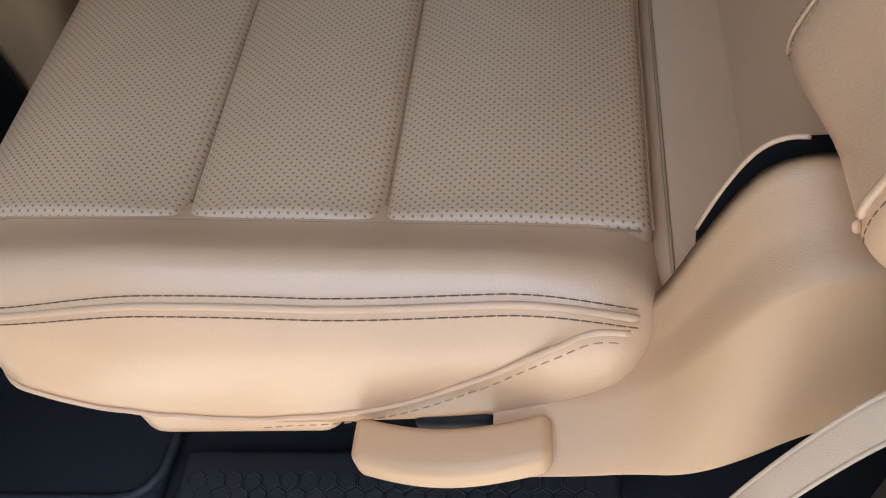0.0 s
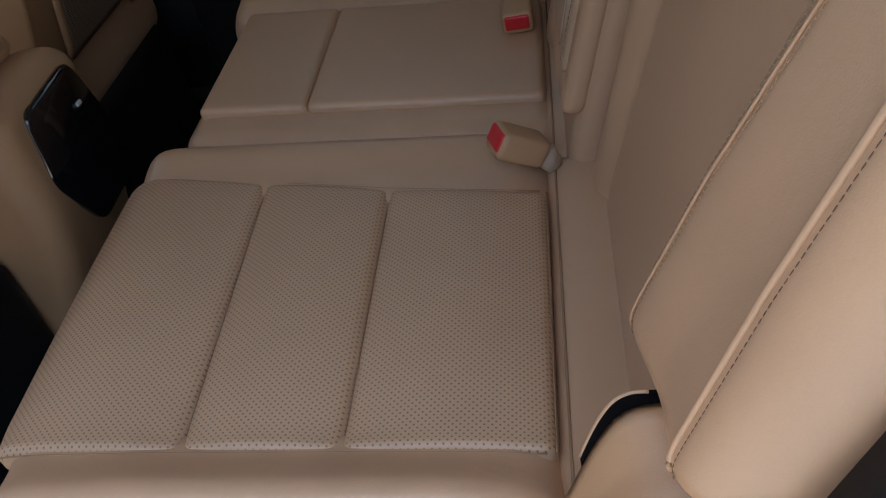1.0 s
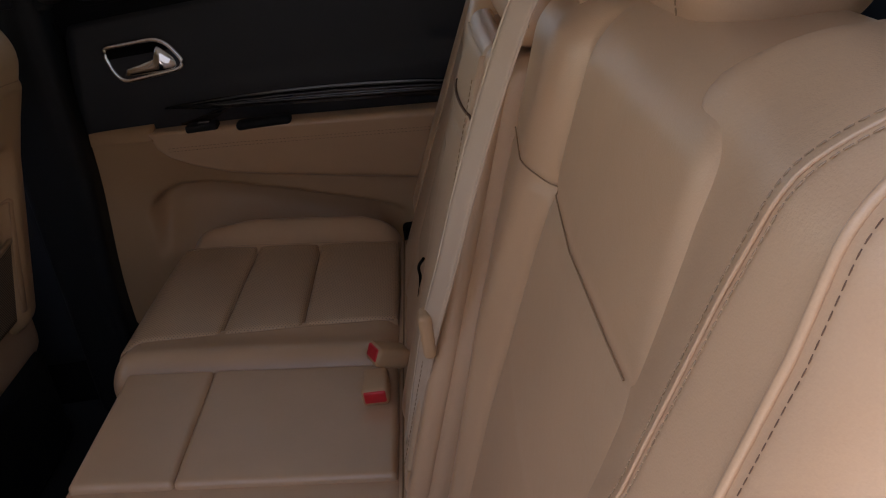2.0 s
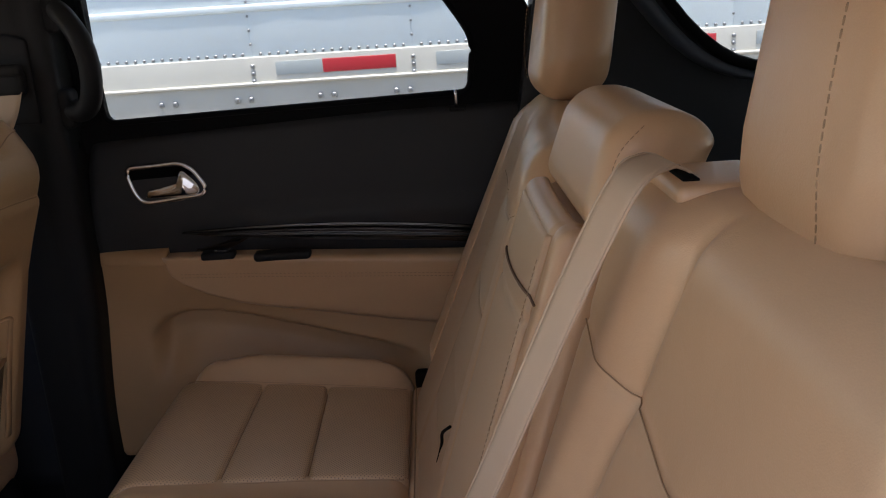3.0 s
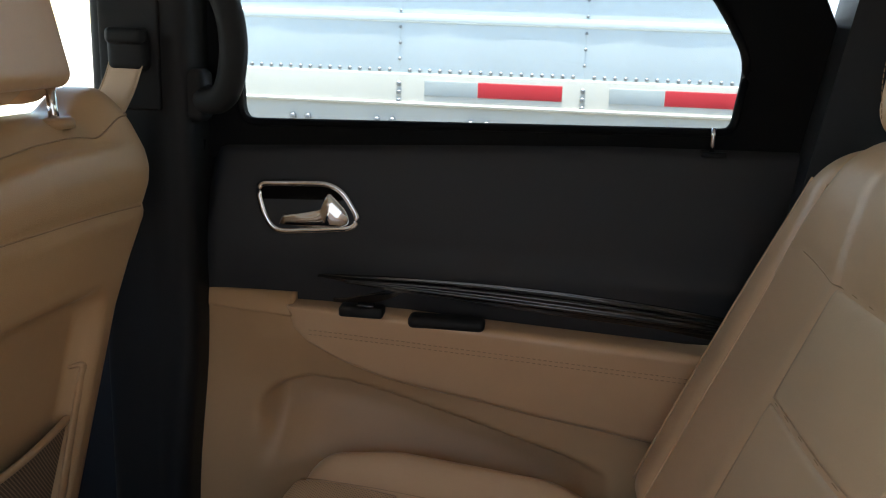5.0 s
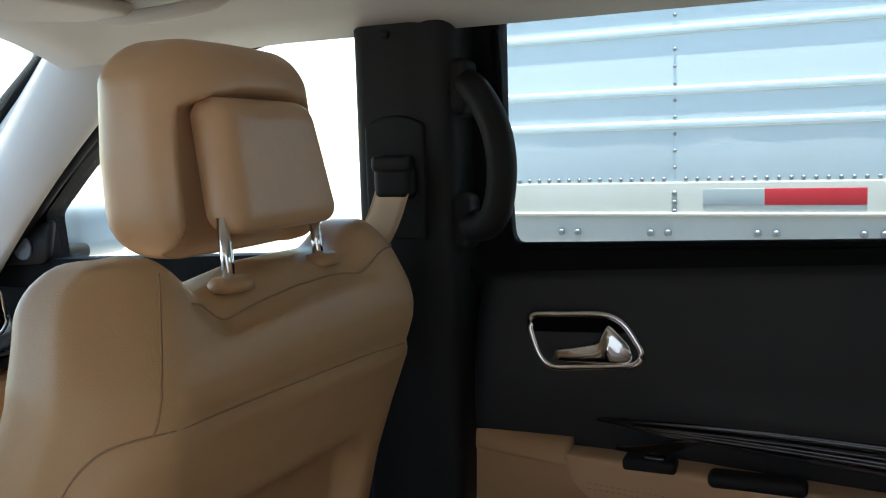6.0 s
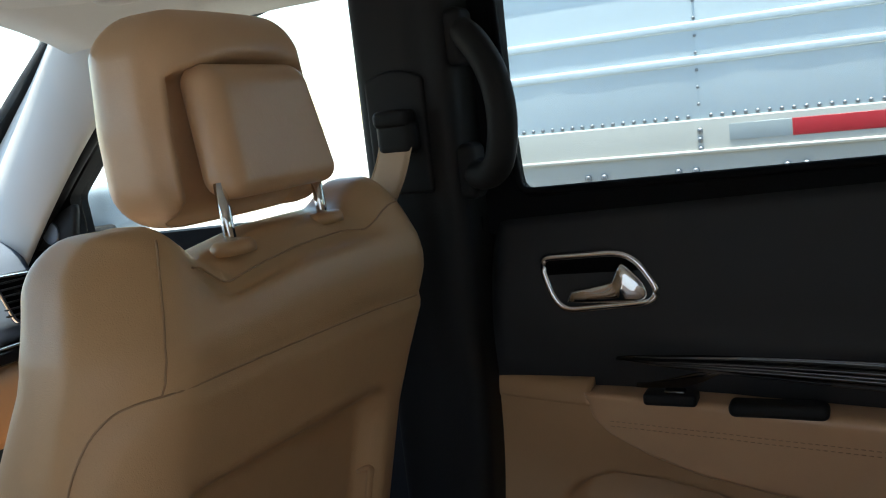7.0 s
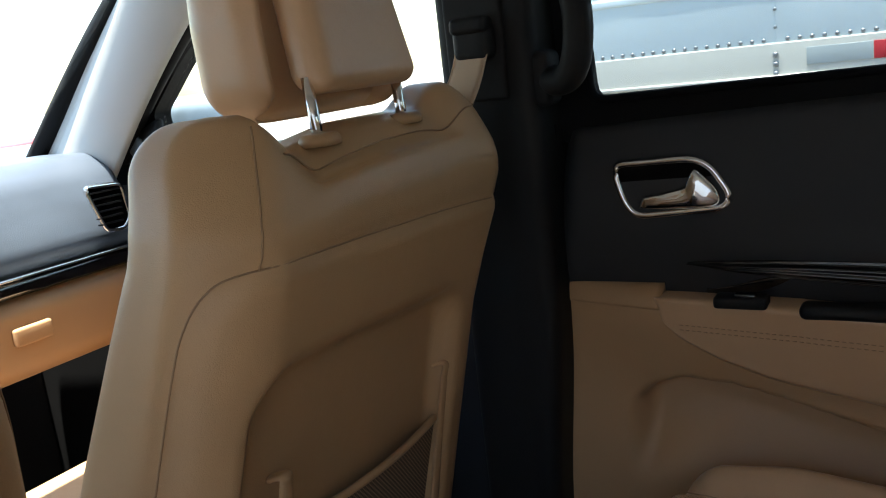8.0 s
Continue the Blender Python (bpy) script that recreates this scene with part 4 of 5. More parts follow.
def build_cushion(m):
    fl = mirror(m)
    y0, y1 = -0.712, -0.192
    ob = thing("rear_seat_cushion", (0.22, fl(-0.45), 0.0), "beige leather rear seat cushion with perforated panels", "car seat", "rear seat cushions")

    def warp(P):
        out = P.copy()
        x, y, z = P.T
        top = step(z, 0.27, 0.345)
        out[:, 0] = x + seat_front(y, z + 0.025) * (1 - step(x, 0.0, 0.3))
        dz = seat_z(out[:, 0]) - 0.375 + edge_roll(x, y, m) + 0.008 * groove(y + 0.23, 0.03)
        side = step(-0.64 - y, 0.0, 0.07)
        dz -= 0.010 * step(y, -0.625, -0.605) * (1 - step(y, inner_line(x) - 0.03, inner_line(x) - 0.012)) * (1 - step(x, 0.415, 0.43)) * step(x, 0.02, 0.04)
        out[:, 2] = z + dz * top
        belly = np.sin(np.pi * np.clip((x - 0.0) / 0.46, 0, 1))
        out[:, 1] = y - 0.014 * side * groove(z - 0.315, 0.05) * belly + 0.12 * side * (0.45 + 0.55 * step(x, 0.02, 0.12)) * (1 - step(z, under(x) - 0.075, under(x)))
        out[:, 0] += 0.09 * (1 - step(z, 0.19, 0.31)) * (1 - step(x, 0.0, 0.16))
        out[:, 1] = fl(out[:, 1])
        return out

    v, f = soft_box((0.226, (y0 + y1) / 2, 0.28), (0.443, y1 - y0, 0.19), 0.038, 0.009, warp)
    mesh_part("cushion_body", v, f, LEATHER, ob)
    v, f = soft_box((0.25, fl(-0.38), 0.10), (0.36, 0.42, 0.20), 0.02, 0.05)
    mesh_part("base", v, f, BLACK, ob, "black plastic base")
    # three perforated panels, proud of their seams
    for a, b in ((0.003, 0.160), (0.160, 0.284), (0.284, 0.442)):
        def panel(P, a=a, b=b):
            out = P.copy()
            s = (P[:, 0] - a) / (b - a)
            t = (P[:, 1] + 0.5) / 1.0
            hi = inner_line(P[:, 0])
            y = lerp(-0.637, hi, t)
            xx = P[:, 0] + seat_front(y) * (1 - step(P[:, 0], 0.0, 0.3))
            puff = 0.010 * np.sin(np.pi * np.clip(s, 0, 1)) ** 0.8 * np.sin(np.pi * np.clip(t, 0, 1)) ** 0.35
            out[:, 0] = xx
            out[:, 1] = fl(y)
            out[:, 2] = seat_z(xx) + P[:, 2] - 0.0112 + puff + edge_roll(xx, y, m)
            return out

        v, f = soft_box(((a + b) / 2, 0.0, 0.0), (b - a, 1.0, 0.026), 0.009, 0.007 if m > 0 else 0.01, None)
        # the long way is stretched to the panel's width
        V = np.array(v)
        inner_y = np.clip(V[:, 1], -0.4925, 0.4925)
        V[:, 1] = np.where(np.abs(V[:, 1]) > 0.4925, np.sign(V[:, 1]) * (0.4775 + (np.abs(V[:, 1]) - 0.4925) * 3.0), inner_y / 0.4925 * 0.4775)
        mesh_part("seat_panel", panel(V), f, PERFORATED, ob, "perforated beige leather")
    # sewn seams round and between the panels
    seams = [[(x, lerp(-0.637, inner_line(x), t)) for t in np.linspace(0, 1, 30)] for x in (0.160, 0.284, 0.4425)]
    seams.append([(x, -0.6385) for x in np.linspace(0.01, 0.436, 50)])
    seams.append([(x, inner_line(x) + 0.002) for x in np.linspace(0.01, 0.436, 50)])
    for k, line in enumerate(seams):
        L = np.array(line)
        drop = 0.0042 if k < 2 else 0.0004
        xx = L[:, 0] + seat_front(L[:, 1]) * (1 - step(L[:, 0], 0.0, 0.3))
        v, f = tube(np.stack([xx, fl(L[:, 1]), seat_z(xx) - drop + edge_roll(xx, L[:, 1], m)], -1), 0.0007, 6)
        mesh_part("seam", v, f, SEAM, ob, "darker sewn seam")
    return ob, warp


near_cushion, near_warp = build_cushion(1)
far_cushion, _ = build_cushion(-1)

# double stitched seam and welt along the near cushion's outer edge
xs = np.linspace(0.02, 0.432, 90)


def rim_line(x, degrees, out=0.0005):
    """A line along the cushion's round outer edge, at an angle round it."""
    r, a = 0.038 + out, np.radians(degrees)
    P = np.stack([x, -0.712 + 0.038 - r * np.cos(a) * np.ones_like(x), 0.375 - 0.038 + r * np.sin(a) * np.ones_like(x)], -1)
    return near_warp(P)


bow = 10 * np.sin(np.pi * np.clip((xs - 0.03) / 0.40, 0, 1)) + 14 * step(xs, 0.25, 0.436)
for shift, nm in ((6.5, "upper"), (-6.5, "lower")):
    v, f = stitches(rim_line(xs, 31 + bow + shift), 0.0056, 0.0007, 0.00048, (0, -0.0003, 0.0003))
    mesh_part("stitching", v, f, THREAD, near_cushion, "dark brown stitching")
v, f = tube(rim_line(xs, 31 + bow), 0.0022, 8)
mesh_part("seam_welt", v, f, LEATHER, near_cushion)


def wall_line(x, z, out=0.001):
    """A line on the outer side at true heights z."""
    zp = np.linspace(0.20, 0.372, 120)
    rows = []
    for a, b in zip(x, z):
        turn = 0.038 - math.sqrt(max(0.0, 0.038**2 - max(0.0, 0.0425 - a) ** 2))
        W = near_warp(np.stack([np.full(120, a), np.full(120, -0.712 - out + turn), zp], -1))
        k = int(np.argmin(np.abs(W[:, 2] - b)))
        rows.append(W[k])
    return smooth_path([tuple(r) for r in rows[::4]], 90)


xl = np.linspace(0.008, 0.432, 90)
zl = np.interp(xl + 0.01 * (1 - step(xl, 0.0, 0.3)), [0.03, 0.05, 0.095, 0.142, 0.20, 0.25, 0.30, 0.36, 0.407, 0.432], [0.328, 0.320, 0.301, 0.294, 0.292, 0.299, 0.313, 0.341, 0.364, 0.377])
piping = wall_line(xl, zl)
v, f = tube(piping, 0.0018, 8)
mesh_part("lower_piping", v, f, LEATHER, near_cushion, "beige leather piping")
v, f = stitches(piping[40:] + np.array((0.0, -0.0015, -0.007)), 0.005, 0.003, 0.0005, (0, -0.0005, 0))
mesh_part("lower_stitching", v, f, THREAD_TAN, near_cushion)

# middle cushion
mid = thing("rear_seat_cushion", (0.22, MID, 0.0), "beige leather middle seat cushion with one cross seam", "car seat", "rear seat cushions")


def mid_warp(P):
    out = P.copy()
    x, y, z = P.T
    out[:, 2] = z + (seat_z(x) - 0.379) * step(z, 0.27, 0.345) - 0.004
    return out


v, f = soft_box((0.238, MID, 0.28), (0.45, 0.34, 0.19), 0.03, 0.01, mid_warp)
mesh_part("cushion_body", v, f, LEATHER, mid)
for a, b in ((0.03, 0.163), (0.163, 0.445)):
    def mpanel(P):
        out = P.copy()
        out[:, 2] += seat_z(P[:, 0]) - 0.012
        return out

    v, f = soft_box(((a + b) / 2, 0.0, 0.0), (b - a, 0.27, 0.03), 0.008, 0.008, mpanel)
    mesh_part("seat_panel", v, f, LEATHER, mid)


# ---- backrests ----
def back_x(z, lean=0.305):
    return 0.455 + lean * (z - 0.35)


def far_cross(y):
    """Height of the upper cross seam on the far backrest (mirrored y)."""
    return np.interp(y, [-0.60, -0.43, -0.22, -0.10, -0.04], [0.792, 0.788, 0.810, 0.824, 0.842])


def far_outer(zc):
    """Outer edge of the inset panels, zc above the upper cross seam."""
    return -0.415 - 0.085 * np.clip(zc / 0.09, 0, 1)


FAR_FOLD = -0.100


def build_back(m, ya, yb, group_label, lean_in, lean_out, top):
    """One outer backrest from ya (door side) to yb (inner side), near-half coordinates."""
    fl = mirror(m)
    ob = thing("rear_bench", (0.6, fl((ya + yb) / 2), 0.0), group_label, "car seat", "rear backrests")
    w = yb - ya

    def lean_at(y):
        return lerp(lean_out, lean_in, step(y, -0.55, -0.10))

    def warp(P):
        out = P.copy()
        x, y, z = P.T
        front = step(0.70 - x, 0.0, 0.10)
        zc = z - far_cross(y)
        inside = step(y, far_outer(zc) - 0.012, far_outer(zc) + 0.012) * (1 - step(y, FAR_FOLD - 0.012, FAR_FOLD + 0.004))
        across = np.clip((y - far_outer(zc)) / (FAR_FOLD - far_outer(zc)), 0, 1)
        pillow = np.sin(math.pi * across) ** 0.7 * (np.abs(np.sin(math.pi * np.clip(zc, -0.38, 0.0) / 0.126)) ** 0.5 * (zc < 0) + np.sin(math.pi * np.clip(zc / 0.13, 0, 1)) ** 0.5 * (zc >= 0))
        roll = 0.009 * np.sin(math.pi * np.clip((y - FAR_FOLD) / (yb - FAR_FOLD), 0, 1)) ** 0.6
        sink = inside * (0.007 - 0.005 * pillow)
        seam = 0.004 * groove(zc, 0.006) * step(y, -0.60, -0.56) + 0.003 * groove(zc + 0.126, 0.006) * inside
        out[:, 0] = x + (back_x(z, lean_at(y)) - 0.65) + front * (sink + seam - roll)
        narrow = 1 - 0.10 * step(z, top - 0.16, top) ** 2
        c = (ya + yb) / 2
        out[:, 1] = fl(c + (y - c) * narrow)
        return out

    v, f = soft_box((0.715, (ya + yb) / 2, (0.315 + top) / 2), (0.13, w, top - 0.315), 0.045, 0.006, warp)
    mesh_part("backrest_body", v, f, LEATHER, ob)

    def surf(y, z):
        P = np.stack([np.full(len(y), 0.65), y, z], -1)
        return warp(P)

    for drop, span in ((0.0, np.linspace(-0.56, -0.045, 50)), (0.126, np.linspace(-0.40, FAR_FOLD - 0.004, 40))):
        S = surf(span, far_cross(span) - drop)
        S[:, 0] += 0.0002
        v, f = tube(S, 0.0008, 6)
        mesh_part("seam", v, f, SEAM, ob, "darker sewn seam")
    # perforated inserts below the upper cross seam
    for low, high in ((-0.126, 0.0), (-0.34, -0.126)):
        def insert(u, w2, low=low, high=high):
            zc = lerp(low + 0.003, high - 0.003, w2)
            y = lerp(far_outer(zc) + 0.006, FAR_FOLD - 0.006, u)
            S = surf(y, far_cross(y) + zc)
            return S[:, 0] - 0.0008, S[:, 1], S[:, 2]

        v, f = slab(insert, 50, 40, (0.006, 0, 0))
        mesh_part("back_insert", v, f, INSERT, ob, "perforated beige leather insert")
    # rounded side bolster with a welted double seam and outer piping
    def bol(P):
        out = P.copy()
        x, y, z = P.T
        t = np.clip((z - 0.40) / (top - 0.02 - 0.40), 0, 1)
        forward = 0.004 * (1 - step(t, 0.30, 1.0)) + 0.004
        out[:, 0] = x + back_x(z, lean_out) - forward
        c = ya + 0.012
        out[:, 1] = fl(c + (y - c) * (1 - 0.30 * step(t, 0.55, 1.0)))
        return out

    height = top - 0.02 - 0.40
    v, f = soft_box((0.065, ya + 0.012, 0.40 + height / 2), (0.13, 0.124, height), 0.052, 0.009, bol)
    bolster = mesh_part("side_bolster", v, f, LEATHER, ob)

    def bolster_line(angle, out=0.0008, z0=0.43):
        z = np.linspace(z0, top - 0.06, 80)
        a = np.radians(angle) * np.ones(80)
        r = 0.052 + out
        P = np.stack([0.052 - r * np.cos(a), ya + 0.012 + 0.010 + r * np.sin(a), z], -1)
        P[:, 1] = np.where(np.sin(a) < 0, P[:, 1] - 0.020, P[:, 1])
        return bol(P)

    v, f = tube(bolster_line(31), 0.0016, 8)
    mesh_part("seam_welt", v, f, LEATHER, bolster)
    v, f = tube(bolster_line(-28), 0.0022, 8)
    mesh_part("side_piping", v, f, LEATHER, bolster)
    return ob



def bench_line(z, rows):
    return np.interp(z, [0.40, 0.50, 0.60, 0.70, 0.80, 0.90, 0.95, 0.98], rows)


def build_near_back():
    """Backrest with a raised inner shoulder, a sunk middle and a fat outer bolster that leans out."""
    ob = thing("rear_bench", (0.6, -0.5, 0.0), "beige leather rear backrest with a stitched outer bolster", "car seat", "rear backrests")
    top = 0.955

    def inner_fold(z):
        return bench_line(z, [-0.33, -0.335, -0.345, -0.372, -0.402, -0.424, -0.432, -0.44])

    def outer_fold(z):
        return bench_line(z, [-0.560, -0.585, -0.608, -0.632, -0.655, -0.668, -0.698, -0.74])

    def seam_y(z):
        return bench_line(z, [-0.625, -0.640, -0.665, -0.700, -0.735, -0.755, -0.769, -0.788])

    def pipe_y(z):
        return bench_line(z, [-0.738, -0.742, -0.750, -0.764, -0.787, -0.800, -0.803, -0.806])

    def cross(y):
        return np.interp(y, [-0.70, -0.62, -0.50, -0.40, -0.30], [0.806, 0.804, 0.804, 0.820, 0.842])

    def middle_x(z):
        return 0.500 + 0.305 * (z - 0.35)

    def relief(y, z):
        inner = 0.022 * step(y, inner_fold(z) - 0.016, inner_fold(z) + 0.045)
        seam = -0.0025 * groove(z - cross(y), 0.007)
        crease = -0.005 * groove(y - inner_fold(z) + 0.010, 0.006)
        puff = 0.003 * np.abs(np.sin(np.pi * np.clip((z - cross(y)) / 0.16, -1, 1))) ** 0.6 * step(-y, 0.36, 0.44)
        return inner + seam + crease + puff

    def warp(P):
        out = P.copy()
        x, y, z = P.T
        front = step(0.70 - x, 0.0, 0.05)
        out[:, 0] = x - 0.65 + middle_x(z) - front * relief(y, z)
        return out

    v, f = soft_box((0.715, -0.4975, (0.315 + top) / 2), (0.13, 0.425, top - 0.315), 0.038, 0.0065, warp)
    mesh_part("backrest_body", v, f, LEATHER, ob)

    def on_front(y, z, lift=0.0020):
        W = warp(np.stack([np.full(len(y), 0.65), y, z], -1))
        W[:, 0] -= lift
        return W

    for drop, span in ((0.0, np.linspace(-0.66, -0.315, 60)),):
        v, f = tube(on_front(span, cross(span) - drop), 0.0006, 6)
        mesh_part("seam", v, f, SEAM, ob, "darker sewn seam")

    # outer bolster: rises from the fold to the double seam, level to the piping, then turns back
    def bol_x(y, z):
        xd, xp = 0.455 + 0.37 * (z - 0.35), 0.465 + 0.37 * (z - 0.35)
        rise = step(y, seam_y(z) - 0.004, outer_fold(z) + 0.006)
        back = np.clip((pipe_y(z) - y) / 0.05, 0, 1.4) ** 2
        level = lerp(xd, xp, step(seam_y(z) - y, 0.0, 0.07))
        return lerp(level, middle_x(z) + 0.004, rise) + 0.035 * back

    W = 0.24

    def bol(P):
        out = P.copy()
        x, y, z = P.T
        s = y / W + 0.5
        out[:, 1] = lerp(pipe_y(z) - 0.048, outer_fold(z) + 0.075, s)
        out[:, 0] = x + bol_x(out[:, 1], z)
        return out

    v, f = soft_box((0.065, 0.0, 0.712), (0.13, W, 0.524), 0.040, 0.007, bol)
    bolster = mesh_part("side_bolster", v, f, LEATHER, ob)

    def line(at, shift, z0, z1, lift=0.0008):
        z = np.linspace(z0, z1, 110)
        y = at(z) + shift
        over = np.clip(np.maximum(z - 0.934, 0.490 - z), 0, 0.0392)
        return np.stack([bol_x(y, z) - lift + 0.040 - np.sqrt(0.040**2 - over**2), y, z], -1)

    for shift in (-0.0055, 0.0055):
        v, f = stitches(line(seam_y, shift, 0.470, 0.971), 0.0036, 0.0012, 0.0004)
        mesh_part("stitching", v, f, THREAD_TAN, bolster, "brown stitching")
    v, f = tube(line(seam_y, 0.0, 0.470, 0.971), 0.0010, 8)
    mesh_part("seam_welt", v, f, LEATHER, bolster)
    v, f = tube(line(pipe_y, 0.0, 0.470, 0.969), 0.0021, 8)
    mesh_part("side_piping", v, f, LEATHER, bolster, "beige leather piping")
    v, f = stitches(line(pipe_y, -0.007, 0.470, 0.969), 0.0036, 0.0016, 0.0003)
    mesh_part("side_stitching", v, f, THREAD, bolster)
    return ob


build_near_back()
far_back = build_back(-1, -0.645, -0.004, "beige leather rear backrest with a stitched side bolster", 0.31, 0.41, 0.925)
v, f = tube(smooth_path([(0.5150, 0.030, 0.570), (0.5045, 0.075, 0.538), (0.5025, 0.108, 0.506), (0.4985, 0.124, 0.481), (0.4945, 0.130, 0.464)], 30), 0.0022, 8)
mesh_part("belt_slit", v, f, HOLE, far_back, "dark slit for the buckle strap")
# solid near-black box stands in for the shadow at the cushion's rear corner
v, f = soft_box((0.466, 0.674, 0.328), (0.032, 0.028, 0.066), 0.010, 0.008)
tagged(mesh_part("trim_cushion_gap_shade", v, f, HOLE, None), "near-black box painting the shade between rear cushion and door", "gap", kind="structure")

# middle backrest: folding armrest, pull strap and broad headrest
midb = thing("middle_backrest", (0.6, -0.13, 0.0), "beige leather folding middle backrest with a broad headrest", "car seat")


def midb_warp(P):
    out = P.copy()
    x, y, z = P.T
    out[:, 0] = x + (back_x(z) - 0.65)
    return out


v, f = soft_box((0.732, -0.136, 0.605), (0.14, 0.268, 0.56), 0.022, 0.01, midb_warp)
mesh_part("backrest_body", v, f, LEATHER, midb)


def flap_z(y):
    """Lower sewn edge of the strap's flap."""
    return 0.797 - 0.05 * (y + 0.05)


def midb_panel(P):
    """The front pad: rolled edge towards the near seat, a soft shoulder under the headrest."""
    out = midb_warp(P)
    y, z = P[:, 1], P[:, 2]
    out[:, 0] += 0.004 * groove(y + 0.236, 0.004) + 0.004 * groove(z - flap_z(y), 0.004) * step(-y, 0.02, 0.05) * (1 - step(-y, 0.235, 0.245))
    out[:, 0] -= 0.005 * np.sin(np.pi * np.clip((y + 0.265) / 0.235, 0, 1)) ** 0.5
    return out


v, f = soft_box((0.660, -0.1475, 0.645), (0.026, 0.235, 0.50), 0.011, 0.005, midb_panel)
mesh_part("back_panel", v, f, LEATHER, midb)


def midb_insert(u, w):
    y, z = lerp(-0.232, -0.048, u), lerp(0.43, 0.884, w)
    puff = 0.006 * np.sin(np.pi * u) ** 0.6 * np.sin(np.pi * w) ** 0.25
    return back_x(z) - 0.0085 - puff + 0.003 * groove(z - flap_z(y), 0.004), y, z


v, f = slab(midb_insert, 30, 130, (0.012, 0, 0))
mesh_part("back_insert", v, f, INSERT, midb, "perforated beige leather insert")
ys = np.linspace(-0.050, -0.262, 24)
strap_out = 0.0092 + 0.0058 * np.sin(np.pi * np.clip((ys + 0.232) / 0.184, 0, 1)) ** 0.6
strap_z = 0.823 - 0.045 * (ys + 0.05)
v, f = tube(np.stack([back_x(strap_z) - strap_out, ys, strap_z], -1), 0.0014, 8)
mesh_part("pull_strap", v, f, THREAD, midb, "dark brown edge of a leather pull strap")
v, f = stitches(np.stack([back_x(np.linspace(0.45, 0.87, 60)) - 0.013, np.full(60, -0.244), np.linspace(0.45, 0.87, 60)], -1), 0.004, 0.002, 0.00045, (-0.001, 0, 0))
mesh_part("stitching", v, f, THREAD_TAN, midb)


def mh_warp(P):
    out = P.copy()
    t = (P[:, 2] - 0.888) / 0.10
    out[:, 0] += 0.034 * t
    out[:, 1] = -0.142 + (P[:, 1] + 0.142) * (1 - 0.05 * t)
    out[:, 2] -= 0.014 * step(P[:, 0], 0.67, 0.722) * step(t, 0.5, 1.0)
    return out


v, f = soft_box((0.676, -0.142, 0.938), (0.092, 0.258, 0.100), 0.028, 0.008, mh_warp)
mh = mesh_part("headrest", v, f, LEATHER, midb, "broad beige leather headrest")
v, f = stitches(smooth_path([(0.653, -0.266, 0.910), (0.657, -0.266, 0.935), (0.667, -0.2655, 0.96), (0.690, -0.262, 0.982)], 30), 0.004, 0.0018, 0.00045, (-0.001, -0.001, 0))
mesh_part("stitching", v, f, THREAD_TAN, mh)


def build_headrest(cx, cy, cz, label, seam=0.04, wide=0.225):
    ob = thing("rear_headrest", (cx, cy, cz - 0.1), label, "headrest", "rear headrests")

    def warp(P):
        out = P.copy()
        t = (P[:, 2] - cz + 0.105) / 0.21
        out[:, 1] = cy + (P[:, 1] - cy) * np.interp(t, [0, 0.3, 1], [0.80, 1.0, 0.82])
        out[:, 0] += 0.03 * t - 0.01 * (1 - ((P[:, 1] - cy) / 0.12) ** 2)
        return out

    v, f = soft_box((cx, cy, cz), (0.105, wide, 0.21), 0.042, 0.008, warp)
    mesh_part("pad", v, f, LEATHER, ob)
    for dy in (-0.034, 0.034):
        v, f = tube([(cx + 0.02, cy + dy, cz - 0.14), (cx + 0.02, cy + dy, cz - 0.09), (cx + 0.02, cy + dy, cz - 0.04)], 0.006, 10)
        mesh_part("post", v, f, BLACK, ob)
    pts = smooth_path([(cx - 0.052, cy + seam, cz - 0.078), (cx - 0.055, cy + seam * 1.1, cz - 0.03), (cx - 0.046, cy + seam * 1.1, cz + 0.04), (cx - 0.03, cy + seam, cz + 0.09)], 40)
    v, f = stitches(pts, 0.0045, 0.0015, 0.0006, (-0.0055, 0, 0))
    mesh_part("stitching", v, f, THREAD_TAN, ob)
    return ob


build_headrest(0.730, 0.402, 1.03, "beige leather headrest on the far rear seat", 0.04, 0.202)
build_headrest(0.764, -0.476, 1.034, "beige leather headrest on the near rear seat", -0.055)

# centre belt over the inner shoulder of the near backrest
build_belt([(0.700, -0.345, 0.948), (0.688, -0.348, 0.962), (0.668, -0.365, 0.970), (0.640, -0.392, 0.960), (0.608, -0.380, 0.890), (0.578, -0.353, 0.805), (0.550, -0.312, 0.712), (0.526, -0.270, 0.632), (0.505, -0.235, 0.55), (0.478, -0.21, 0.44)], 0.0150, (-0.45, 0.85, 0.2), "beige seat belt webbing over the middle backrest")
guide = thing("belt_guide", (0.73, -0.36, 0.965), "beige plastic belt outlet on the backrest top", "belt guide")
v, f = soft_box((0.712, -0.352, 0.949), (0.072, 0.085, 0.016), 0.007, 0.01)
mesh_part("bezel", v, f, LEATHER, guide)
v, f = soft_box((0.690, -0.352, 0.9565), (0.012, 0.05, 0.005), 0.002, 0.008)
mesh_part("slot", v, f, HOLE, guide, "dark belt slot")
v, f = soft_box((0.522, -0.268, 0.625), (0.014, 0.026, 0.05), 0.006, 0.006)
tagged(mesh_part("belt_button", v, f, TRIM, None), "small beige latch plate stop on the centre belt", "belt stop")


